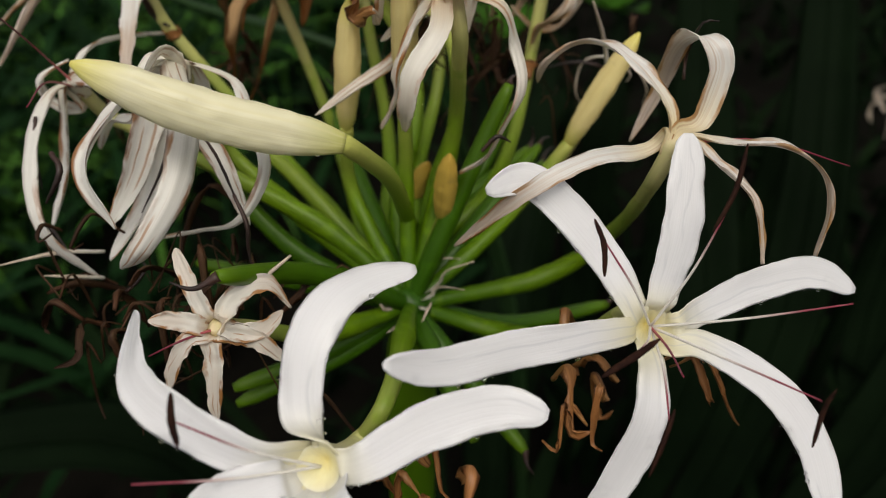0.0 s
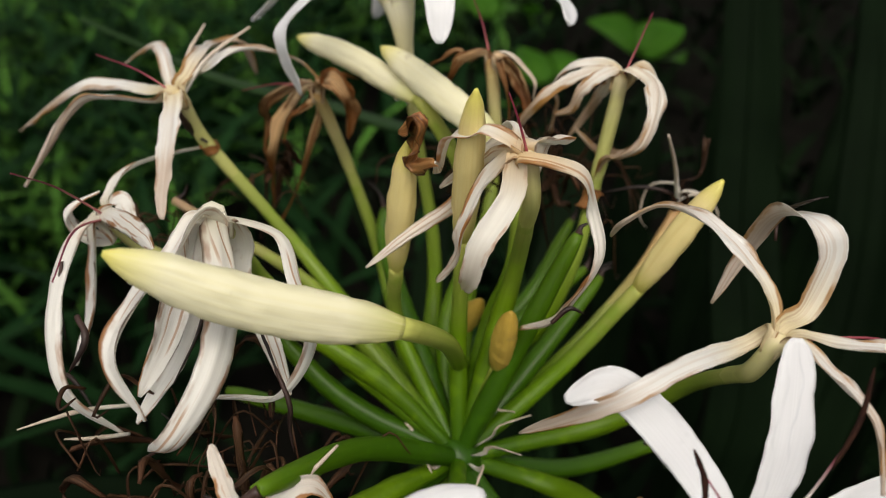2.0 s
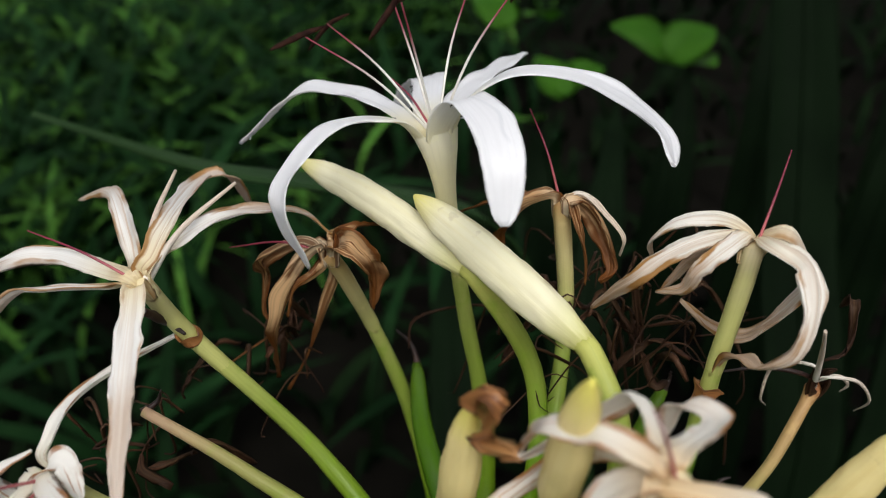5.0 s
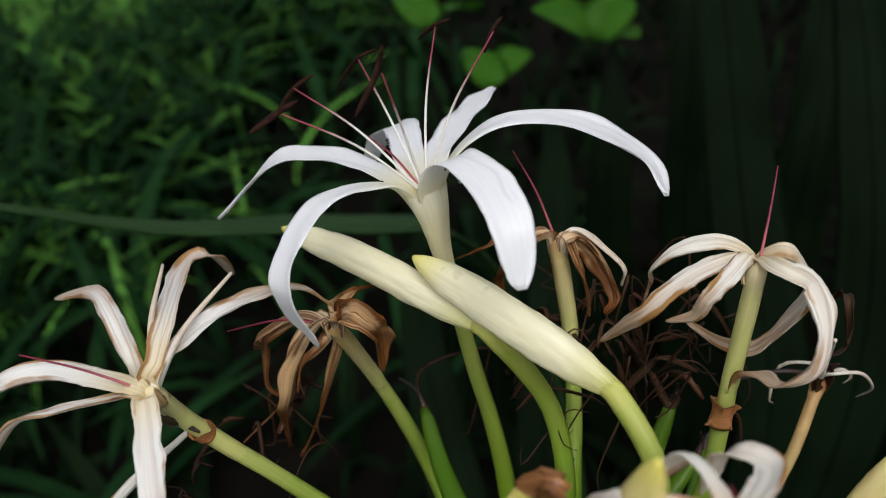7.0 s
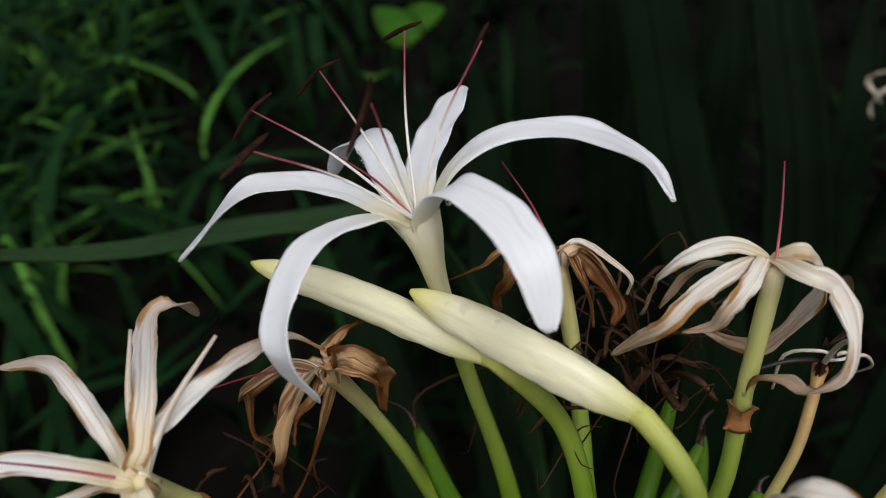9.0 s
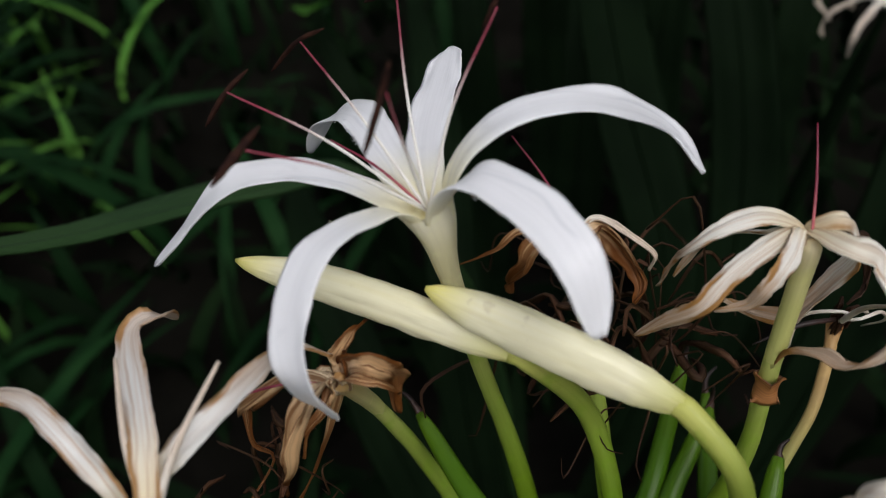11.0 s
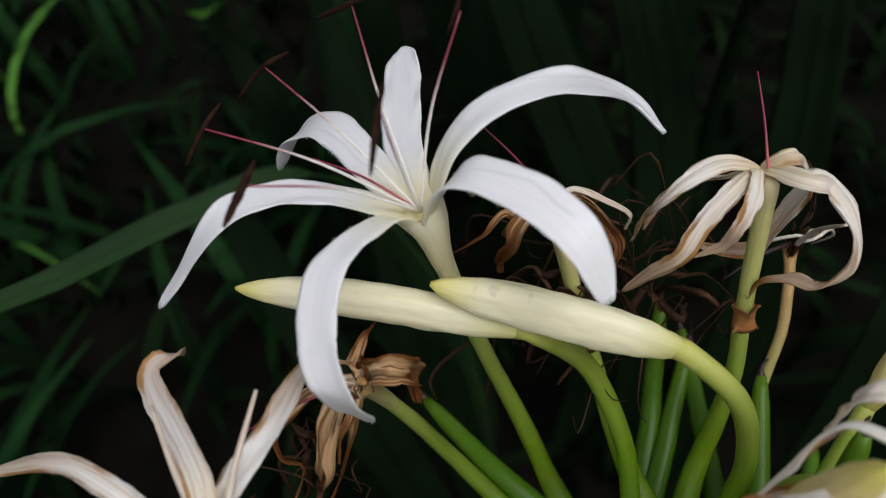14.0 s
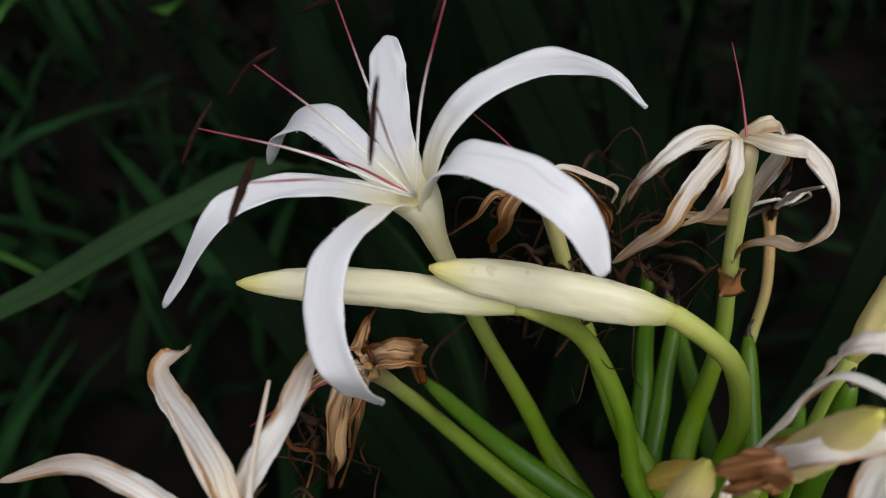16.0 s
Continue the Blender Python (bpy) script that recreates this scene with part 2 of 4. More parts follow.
def smooth_path(points, count):
    """Points at even steps along a smooth curve through the given ones."""
    p = [V(q) for q in points]
    p = [p[0] * 2 - p[1]] + p + [p[-1] * 2 - p[-2]]
    fine = []
    for i in range(1, len(p) - 2):
        a, b, c, d = p[i - 1:i + 3]
        for k in range(24):
            t = k / 24
            fine.append(0.5 * (2 * b + (c - a) * t + (2 * a - 5 * b + 4 * c - d) * t * t + (3 * b - a - 3 * c + d) * t ** 3))
    fine.append(p[-2].copy())
    for _ in range(3):
        fine = [fine[0]] + [(fine[i - 1] + fine[i] * 2 + fine[i + 1]) / 4 for i in range(1, len(fine) - 1)] + [fine[-1]]
    run = [0.0]
    for a, b in zip(fine, fine[1:]):
        run.append(run[-1] + (b - a).length)
    res, j = [], 0
    for k in range(count):
        s = run[-1] * k / (count - 1)
        while j < len(run) - 2 and run[j + 1] < s:
            j += 1
        f = (s - run[j]) / max(run[j + 1] - run[j], 1e-9)
        res.append(fine[j].lerp(fine[j + 1], min(1, max(0, f))))
    return res


def tangents(path):
    return [(path[min(i + 1, len(path) - 1)] - path[max(i - 1, 0)]).normalized() for i in range(len(path))]


def skin(rings, us, vs, closed_ends=True):
    """A closed skin over rings of points, with a UV map: us round the ring, vs along it."""
    bm = bmesh.new()
    layer = bm.loops.layers.uv.new("UVMap")
    grid = [[bm.verts.new(p) for p in ring] for ring in rings]
    m = len(us)
    for i in range(len(grid) - 1):
        for j in range(m):
            k = (j + 1) % m
            f = bm.faces.new((grid[i][j], grid[i][k], grid[i + 1][k], grid[i + 1][j]))
            f.smooth = True
            u1 = us[k] if k or abs(us[0] - us[-1]) < 0.5 else 1.0
            for loop, uv in zip(f.loops, ((us[j], vs[i]), (u1, vs[i]), (u1, vs[i + 1]), (us[j], vs[i + 1]))):
                loop[layer].uv = uv
    if closed_ends:
        for ring, v in ((grid[0][::-1], vs[0]), (grid[-1], vs[-1])):
            f = bm.faces.new(ring)
            for loop in f.loops:
                loop[layer].uv = (0.5, v)
    return bm


def tube(points, radii, count=24, sides=12, ridges=0, ridge=0.0, wobble=0.0, seed=0.0, closed=True):
    """A round stem along a curve; radii: (share of the length, radius) pairs."""
    path = smooth_path(points, count)
    tan = tangents(path)
    side = tan[0].orthogonal().normalized()
    xs, ys = [r[0] for r in radii], [r[1] for r in radii]
    rings = []
    for i, (p, t) in enumerate(zip(path, tan)):
        side = (side - t * side.dot(t)).normalized()
        other = t.cross(side)
        s = i / (count - 1)
        r = float(np.interp(s, xs, ys))
        ring = []
        for j in range(sides):
            a = math.tau * j / sides
            rr = r * (1 + ridge * math.cos(ridges * a))
            if wobble:
                rr *= 1 + wobble * noise.noise(Vector((3 * math.cos(a) + seed, 3 * math.sin(a), 14 * s)))
            ring.append(p + (side * math.cos(a) + other * math.sin(a)) * rr)
        rings.append(ring)
    return skin(rings, [j / sides for j in range(sides)], [i / (count - 1) for i in range(count)], closed)


def ribbon(points, width, across, profile, cup=0.12, thick=0.0007, count=26, half=6, ripple=0.0, twist=0.0, seed=0.0, up=None, pleat=0.0, roll=0.0):
    """A petal or leaf blade along a curve: width by a profile, hollowed across, with rippled margins and a rounded edge."""
    path = smooth_path(points, count)
    tan = tangents(path)
    xs, ys = [r[0] for r in profile], [r[1] for r in profile]
    rings, us = [], []
    seq = list(range(-half, half + 1))
    for i, (p, t) in enumerate(zip(path, tan)):
        s = i / (count - 1)
        w = across - t * across.dot(t)
        w = w.normalized() if w.length > 1e-4 else t.orthogonal().normalized()
        if i:
            # turn gently, with no sudden flip where the blade doubles back
            if w.dot(last) < 0:
                w, across = -w, -across
            flat_last = last - t * last.dot(t)
            w = (w + 1.5 * flat_last.normalized()).normalized() if flat_last.length > 1e-4 else w
            w = (w - t * w.dot(t)).normalized()
        n = t.cross(w)
        if up is not None and i == 0 and n.dot(up) < 0:
            across = -across
            w, n = -w, -n
        last = w
        if twist or roll:
            q = Matrix.Rotation(twist * s + roll, 3, t)
            w, n = q @ w, q @ n
        hw = width / 2 * float(np.interp(s, xs, ys))
        top, low = [], []
        for j in seq:
            x = j / half
            wave = ripple * width * x * x * noise.noise(Vector((seed + 7.3 * s + (5 if x > 0 else 0), 2.0 * x, seed)))
            margin = 1 + 0.5 * ripple * noise.noise(Vector((seed * 1.7 + 16 * s, 3.0 if x > 0 else 9.0, 0.3))) + 0.35 * ripple * noise.noise(Vector((seed + 47 * s, 1.0 if x > 0 else 6.0, 2.3)))
            h = cup * 2 * hw * (x * x - 0.4) + wave + pleat * hw * math.cos(8.2 * x + seed) * min(1.0, 4 * s)
            q = p + w * (hw * x * margin) + n * h
            half_thick = thick / 2 * math.sqrt(max(0.0, 1 - x * x)) + 0.00004
            top.append(q + n * half_thick)
            if abs(j) < half:
                low.append(q - n * half_thick)
        rings.append(top + low[::-1])
    us = [(j / half + 1) / 2 for j in seq] + [(j / half + 1) / 2 for j in seq[1:-1]][::-1]
    return skin(rings, us, [i / (count - 1) for i in range(count)])


def thing(name, base, label, category, group="", kind=""):
    ob = new(name)
    ob.empty_display_size = 0.02
    ob.location = base
    return tagged(ob, label, category, group, kind)


def foot(ob):
    p = Vector((0, 0, 0))
    while ob is not None:
        p += ob.location
        ob = ob.parent
    return p


def part(name, bm, material, parent, label=""):
    """Links a bmesh, given in world coordinates, as one mesh under a thing or a part."""
    at = foot(parent)
    bmesh.ops.translate(bm, verts=bm.verts, vec=-at)
    data = bpy.data.meshes.new(name)
    bm.to_mesh(data)
    bm.free()
    data.materials.append(material)
    ob = new(name, data)
    ob.parent = parent
    return tagged(ob, label)


# ---- lilies ----
LOOKS = {
    "fresh": (white_petal, "fresh pure white spider lily flower with wet recurved tepals", 0.06, 0.10, 0.0),
    "old": (old_petal, "ageing white spider lily flower with brown-edged streaked tepals", 0.18, 0.26, 0.15),
    "worn": (worn_petal, "drying white spider lily flower with crumpled amber-brown tepal margins", 0.18, 0.30, 0.15),
    "faded": (faded_petal, "limp off-white spider lily flower with hanging brown-veined tepals", 0.20, 0.12, 0.3),
    "cream": (cream_petal, "cream spider lily flower fading to orange-brown at its margins", 0.16, 0.24, 0.15),
    "brown": (brown_petal, "withered brown spider lily flower with drooping papery tepals", 0.55, 0.35, 0.9),
    "thread": (dry_petal, "shrivelled spider lily flower with thread-like dark brown tepals", 0.30, 0.4, 1.5),
}
FRESH = [(0, 0.48), (0.07, 0.60), (0.14, 0.68), (0.35, 0.88), (0.6, 1.0), (0.80, 0.92), (0.90, 0.76), (0.96, 0.56), (0.99, 0.36), (1, 0.20)]
LIMP = [(0, 0.46), (0.1, 0.76), (0.25, 0.98), (0.5, 1.0), (0.72, 0.84), (0.88, 0.58), (0.96, 0.36), (1, 0.12)]
TAILED = [(0, 0.46), (0.1, 0.76), (0.25, 1.0), (0.38, 0.96), (0.5, 0.72), (0.6, 0.44), (0.75, 0.32), (0.9, 0.32), (1, 0.14)]
SHRUNK = [(0, 0.46), (0.15, 0.72), (0.35, 1.0), (0.50, 0.75), (0.66, 0.32), (0.85, 0.17), (1, 0.08)]
PLEATS = {"fresh": 0.0, "old": 0.03, "worn": 0.09, "faded": 0.035, "cream": 0.04, "brown": 0.22, "thread": 0.3}
SLIM = {"fresh": 1.0, "old": 0.72, "worn": 0.80, "faded": 0.95, "cream": 0.95, "brown": 0.92, "thread": 1.0}
HORN = {"fresh": 0.0066, "old": 0.0029, "worn": 0.0029, "faded": 0.0030, "cream": 0.0031, "brown": 0.0026, "thread": 0.0030}
flower_data = {}


def drop(parent, place, size):
    bm = bmesh.new()
    bmesh.ops.create_uvsphere(bm, u_segments=12, v_segments=8, radius=size)
    for v in bm.verts:
        v.co.z *= 1.15 if v.co.z < 0 else 0.7
        v.co += V(place)
    for f in bm.faces:
        f.smooth = True
    part("water_drop", bm, water, parent, "clear hanging water drop")


def lily(style_of, stalk, throat, axis, tube_width=1.0):
    """A flower on its stalk, from the crown of the stem to its throat."""
    material, label, cup, ripple, twist = LOOKS[style_of]
    ob = thing("lily_flower", stalk[0], label, "flower", "flowers of the umbel")
    dry = style_of in ("brown", "thread")
    slim = 0.7 if style_of == "thread" else 1.0
    ax = V(axis)
    r = HORN[style_of]
    whole = smooth_path(list(stalk) + [V(throat) - ax * 0.0025], 61)
    rise = smooth_path(whole[::6], 61)
    cut = 51 if style_of != "thread" else 42
    part("flower_stalk", tube(rise[:cut + 1:3], [(0, 0.0028), (0.2, 0.0032 * slim), (0.38, 0.0042 * slim), (0.52, 0.0033 * slim), (0.7, 0.0027 * slim), (0.94, 0.0024 * slim), (1, 0.0017 * slim)], 40, 12, 3, 0.03, 0.10, throat[0] * 90), green_stalk, ob)
    if style_of == "fresh":
        horn = [(0, 0.0022), (0.08, 0.00250), (0.3, 0.0025), (0.5, 0.0028), (0.68, 0.0035), (0.82, r * 0.68), (0.93, r * 0.87), (1, r * 1.0)]
        part("floral_tube", tube(rise[cut - 4:-5:2] + [V(throat) - ax * 0.008, V(throat) - ax * 0.0012], horn, 26, 24, 6, 0.03, closed=False), tube_skin, ob)
        part("throat", tube([V(throat) - ax * 0.0075, V(throat) - ax * 0.0045, V(throat) - ax * 0.0012], [(0, r * 0.004), (0.3, r * 0.30), (1, r * 0.84)], 10, 24, closed=False), throat_skin, ob, "pale yellow inner throat")
    else:
        horn = [(0, 0.0022 * slim), (0.08, 0.00250 * slim), (0.35, 0.0025 * slim), (0.65, max(0.0026 * slim, r * 0.55)), (0.85, max(0.0025 * slim, r * 0.60)), (0.95, r * 0.85), (1, r * 0.35)]
        part("floral_tube", tube(rise[cut - 4:-3:2] + [V(throat) - ax * 0.004, V(throat) - ax * 0.0006], horn, 20, 18, 6, 0.03), brown_tube if style_of == "brown" else tan_tube if dry else aged_tube, ob)
    t0 = V(stalk[-1])
    flower_data[ob.name] = (style_of, V(throat), ax, t0)
    return ob


def tepal(flower, points, width=0.0116, twist=None, roll=0.0, profile=None, skin_of=None):
    style_of, throat, axis, t0 = flower_data[flower.name]
    material, _, cup, ripple, turn = LOOKS[style_of]
    far = max((V(p) for p in points), key=lambda p: (p - throat).length)
    out = far - throat
    across = axis.cross(out)
    if across.length < 1e-5:
        across = axis.orthogonal()
    across.normalize()
    curve = np.array([tuple(throat)] + [tuple(p) for p in points])
    _, spread, ways = np.linalg.svd(curve - curve.mean(axis=0))
    if style_of != "fresh" and len(points) > 3 and spread[1] > 0.22 * spread[0]:
        square = Vector(ways[2])
        across = square if square.dot(across) > 0 else -square
    flat = out - axis * out.dot(axis)
    flat = flat.normalized() if flat.length > 1e-4 else axis.orthogonal().normalized()
    r = HORN[style_of]
    start = throat - axis * 0.011 + flat * r * 0.34 if style_of == "fresh" else throat - axis * 0.007 + flat * r * 0.62
    lip = throat + axis * 0.0006 + flat * r * 0.98
    points = [lip] + [V(p) for p in points]
    seed = points[-1][0] * 310 + points[-1][2] * 170
    width *= SLIM[style_of]
    bend = (math.sin(seed * 1.7) * turn * 0.7) if twist is None else twist
    bm = ribbon([start] + list(points), width, across, profile or (FRESH if style_of == "fresh" else SHRUNK if style_of == "brown" else LIMP), cup, 0.0009 if style_of == "fresh" else 0.0005, 48, 8, ripple, bend, seed, axis, PLEATS[style_of], roll)
    ob = part("tepal", bm, skin_of or material, flower)
    if style_of == "fresh" and len(points) > 3:
        path = smooth_path([start] + list(points), 40)
        rnd = random.Random(int(seed * 100))
        for _ in range(10):
            i = rnd.randint(8, 38)
            t = tangents(path)[i]
            if abs(t.z) < 0.8:
                w = (across - t * across.dot(t)).normalized()
                half_width = width / 2 * float(np.interp(i / 39, [q[0] for q in FRESH], [q[1] for q in FRESH]))
                size = rnd.choice((0.0003, 0.0004, 0.0005, 0.0007))
                low = -1 if w.z > 0 else 1
                drop(flower, path[i] + w * half_width * low * rnd.choice((0.98, 0.98, 0.98, 0.7)) + t.cross(w) * (0.0004 if t.cross(w).dot(axis) > 0 else -0.0004) - Vector((0, 0, 0.35 * size)), size)
    return ob


def stamen(flower, end, anther=None, style=False, kind=""):
    style_of, throat, axis, t0 = flower_data[flower.name]
    end = V(end)
    bow = (end - throat).length
    mid = throat.lerp(end, 0.45) + axis * bow * 0.05
    skin_of = style_skin if style else spent_skin if kind == "spent" else filament_skin
    radius = 0.0008 if kind == "spent" else 0.00034 if style else 0.00036
    ob = part("style" if style else "filament", tube([throat - axis * 0.003, mid, end], [(0, radius * 1.2), (0.5, radius), (1, radius * 0.55)], 16, 8), skin_of, flower, "dark red style" if style else "")
    if anther:
        a, b = V(anther[0]), V(anther[1])
        d = b - a
        if d.length > 0.024:
            c = (a + b) / 2
            a, b = c - d.normalized() * 0.012, c + d.normalized() * 0.012
        shift = end - (a + b) / 2
        side = d.cross(axis).normalized() * 0.0009
        m = (a + b) / 2 + shift * 0.6 + axis * 0.0006
        an = tube([a, m, b], [(0, 0.0002), (0.12, 0.0006), (0.5, 0.0008), (0.88, 0.0006), (1, 0.0002)], 14, 8, 2, 0.25, 0.2, end.x * 500)
        part("anther", an, anther_skin, ob, "dark brown anther")
    return ob


def collar(flower, place, along, radius, tall=0.0045):
    """A torn brown sheath round a stalk."""
    p, a = V(place), (V(along) - V(place)).normalized()
    s = a.orthogonal().normalized()
    o = a.cross(s)
    ring = [p + (s * math.cos(0.85 * k) + o * math.sin(0.85 * k)) * radius * (1 + 0.12 * k / 8) + a * 0.0008 * math.sin(3 * k) for k in range(9)]
    part("dry_sheath", ribbon(ring, tall, a, [(0, 0.3), (0.3, 1), (0.7, 0.8), (1, 0.2)], 0.15, 0.0004, 30, 4, 0.2, 0.0, 3.0), rust_petal, flower, "torn brown papery sheath")


def withered_tip(flower, points):
    """The dead, twisted end of a tepal."""
    part("withered_tip", ribbon(points, 0.0074, Vector((0.3, 0.2, 1)), [(0, 0.35), (0.3, 0.8), (0.6, 1), (0.85, 0.8), (1, 0.3)], 0.35, 0.0004, 26, 6, 0.6, 0.9, 4.0, None, 0.2), rust_petal, flower, "crumpled brown dead tepal end")


def dry_strand(flower, points, radius=0.0006, pale=False):
    """A dried stamen clinging to a flower."""
    part("dried_stamen", tube(points, [(0, radius), (0.5, radius * 1.3), (1, radius * 0.4)], 18, 7, 0, 0, 0.3, points[0][0] * 99), spent_skin if pale else dry_thread, flower, "pale bare filament" if pale else "black dried stamen")


def bud(name, stalk, body, radius, look="white"):
    labels = {"white": "plump ivory-white lily bud on a curved green stalk", "yellow": "upright yellow-cream lily bud on a green stalk", "ochre": "small ochre-yellow lily bud close to the crown"}
    skins = {"white": white_bud, "yellow": yellow_bud, "ochre": ochre_bud}
    label = labels[look]
    ob = thing("lily_bud", stalk[0], label, "flower bud", "buds of the umbel")
    b0 = V(body[0])
    b1 = V(body[1])
    path = list(stalk) + [b0, b0.lerp(b1, 0.06 if len(body) > 2 else 0.03)]
    part("bud_stalk", tube(path, [(0, 0.0026), (0.3, 0.0033), (0.5, 0.0029), (1, 0.0030 if look == "white" else 0.0025)], 30, 12, 3, 0.03, 0.06, b0.x * 70), bud_green, ob)
    shape = [(0, 0.45), (0.06, 0.62), (0.16, 0.86), (0.34, 1.0), (0.62, 0.98), (0.80, 0.84), (0.90, 0.60), (0.96, 0.36), (1, 0.10)]
    if look != "white":
        shape = [(0, 0.45), (0.10, 0.72), (0.30, 0.95), (0.55, 1.0), (0.80, 0.80), (0.92, 0.52), (1, 0.12)]
    bm = tube(body, [(a, radius * b) for a, b in shape], 48, 36, 3, 0.07, 0.08, b0.y * 80)
    part("bud_body", bm, skins[look], ob)
    if look == "white":
        p = smooth_path(body, 30)
        girth = [radius * float(np.interp(i / 29, [a for a, _ in shape], [b for _, b in shape])) for i in range(30)]
        rnd = random.Random(int(b0.x * 10000))
        for i in (3, 5, 8, 12, 19, 26):
            drop(ob, p[i] + Vector((rnd.uniform(-0.001, 0.001), rnd.uniform(-0.001, 0.001), -girth[i] * 0.98)), rnd.uniform(0.0007, 0.0014))
        q = smooth_path(path, 40)
        for i in (24, 27, 29, 32, 35, 37):
            drop(ob, q[i] + Vector((0.0028, rnd.uniform(-0.001, 0.001), -0.0012)), rnd.uniform(0.0004, 0.0007))
        for i in (4, 7, 9, 11, 14, 18, 22):
            drop(ob, p[i] + Vector((0, 0, girth[i] * 0.97)), rnd.uniform(0.0004, 0.0008))
    return ob


def spent_stalk(stalk, thread=None, hollow=False):
    ob = thing("spent_flower_stalk", stalk[0], "green stalk of a dropped flower with a dried brown end", "flower stalk", "spent stalks of the umbel")
    part("flower_stalk", tube(stalk, [(0, 0.0030), (0.25, 0.0040), (0.7, 0.0034 if not hollow else 0.0022), (0.94, 0.0027 if not hollow else 0.0016), (1, 0.0016)], 24, 12, 3, 0.03, 0.06, stalk[-1][0] * 60), pink_tube if hollow else spent_green, ob)
    if thread:
        a, b = V(stalk[-1]), V(thread)
        side = (b - a).orthogonal() * 0.15
        part("dry_end", tube([a - (b - a) * 0.08, a.lerp(b, 0.5) + side, b], [(0, 0.0016), (0.3, 0.0009), (1, 0.0003)], 12, 7, 0, 0, 0.3, 2.0), dry_thread, ob, "dried brown thread")
    return ob


def withered_clump(centre, size, count, seed, material, label):
    """Curled papery remains of dropped flowers, each strip a part."""
    rnd = random.Random(seed)
    c = V(centre)
    ob = thing("withered_flower", c, label, "withered flower", "withered remains in the umbel")
    for k in range(count):
        d = Vector((rnd.gauss(0, 1), rnd.gauss(0, 1), rnd.gauss(-0.2, 0.7))).normalized()
        a = c + Vector((rnd.gauss(0, 0.5), rnd.gauss(0, 0.5), rnd.gauss(0, 0.3))) * size
        d = Vector((d.x, d.y, d.z * 0.5))
        b = a + d * size * rnd.uniform(0.3, 0.5) + Vector((0, 0, size * rnd.uniform(0, 0.5)))
        e = a + d * size * rnd.uniform(0.5, 0.8) + Vector((rnd.uniform(-0.4, 0.4), rnd.uniform(-0.4, 0.4), rnd.uniform(-0.7, 0.1))) * size
        f = e + Vector((rnd.uniform(-0.4, 0.4), rnd.uniform(-0.4, 0.4), rnd.uniform(-0.5, 0.3))) * size * 0.6
        part("dry_tepal", ribbon([a, b, e, f], rnd.choice((0.0005, 0.0007, 0.001, 0.0015, 0.0028)) if count > 12 else rnd.uniform(0.002, 0.005), Vector((rnd.gauss(0, 1), rnd.gauss(0, 1), rnd.gauss(0, 1))), LIMP, 0.35, 0.0004, 18, 3, 0.5, rnd.uniform(-3, 3), seed + k), material, ob)
    return ob


# ---- the umbel ----
HUB = (-0.0120, 0.2280, 0.7570)

# fresh_flower_high
fresh_flower_high = lily('fresh', stalk=[HUB, (-0.0261, 0.2666, 0.7483), (-0.0249, 0.3037, 0.7532), (-0.0252, 0.3261, 0.7827), (-0.0307, 0.3329, 0.8183)], throat=(-0.0394, 0.3404, 0.8853), axis=(-0.1854, 0.2621, 0.9471))
tepal(fresh_flower_high, [(-0.0554, 0.3572, 0.8847), (-0.0707, 0.3660, 0.8859), (-0.0832, 0.3647, 0.8857), (-0.1041, 0.3662, 0.8676)], width=0.0108, twist=-0.1)
tepal(fresh_flower_high, [(-0.0519, 0.3365, 0.8900), (-0.0663, 0.3314, 0.8908), (-0.0762, 0.3207, 0.8849), (-0.0788, 0.3103, 0.8786), (-0.0743, 0.3124, 0.8571)], width=0.0116, twist=-0.15)
tepal(fresh_flower_high, [(-0.0313, 0.3289, 0.8992), (-0.0250, 0.3146, 0.9012), (-0.0219, 0.2998, 0.8979), (-0.0214, 0.2909, 0.8851)])
tepal(fresh_flower_high, [(-0.0257, 0.3421, 0.8965), (-0.0125, 0.3420, 0.9016), (0.0054, 0.3409, 0.8977), (0.0230, 0.3389, 0.8857), (0.0246, 0.3245, 0.8815)], width=0.0122, twist=0.22)
tepal(fresh_flower_high, [(-0.0310, 0.3606, 0.8870), (-0.0205, 0.3789, 0.8870), (-0.0111, 0.3950, 0.8852)], width=0.0122)
tepal(fresh_flower_high, [(-0.0422, 0.3625, 0.8852), (-0.0433, 0.3821, 0.8827), (-0.0493, 0.3960, 0.8728), (-0.0559, 0.4027, 0.8578)])
stamen(fresh_flower_high, (-0.0532, 0.3864, 0.9057), anther=((-0.0615, 0.3939, 0.8941), (-0.0469, 0.3812, 0.9101)))
stamen(fresh_flower_high, (-0.0735, 0.3781, 0.9024), anther=((-0.0811, 0.3804, 0.8931), (-0.0671, 0.3823, 0.9041)))
stamen(fresh_flower_high, (-0.0735, 0.3441, 0.9110), anther=((-0.0818, 0.3376, 0.9100), (-0.0692, 0.3492, 0.9119)))
stamen(fresh_flower_high, (-0.0286, 0.3806, 0.9145), anther=((-0.0341, 0.3973, 0.9043), (-0.0235, 0.3760, 0.9184)))
stamen(fresh_flower_high, (-0.0158, 0.3498, 0.9231), anther=((-0.0180, 0.3533, 0.9162), (-0.0125, 0.3545, 0.9248)))
stamen(fresh_flower_high, (-0.0459, 0.3319, 0.9237), anther=((-0.0537, 0.3244, 0.9171), (-0.0449, 0.3299, 0.9314)))
stamen(fresh_flower_high, (-0.0538, 0.3655, 0.8899), style=True)

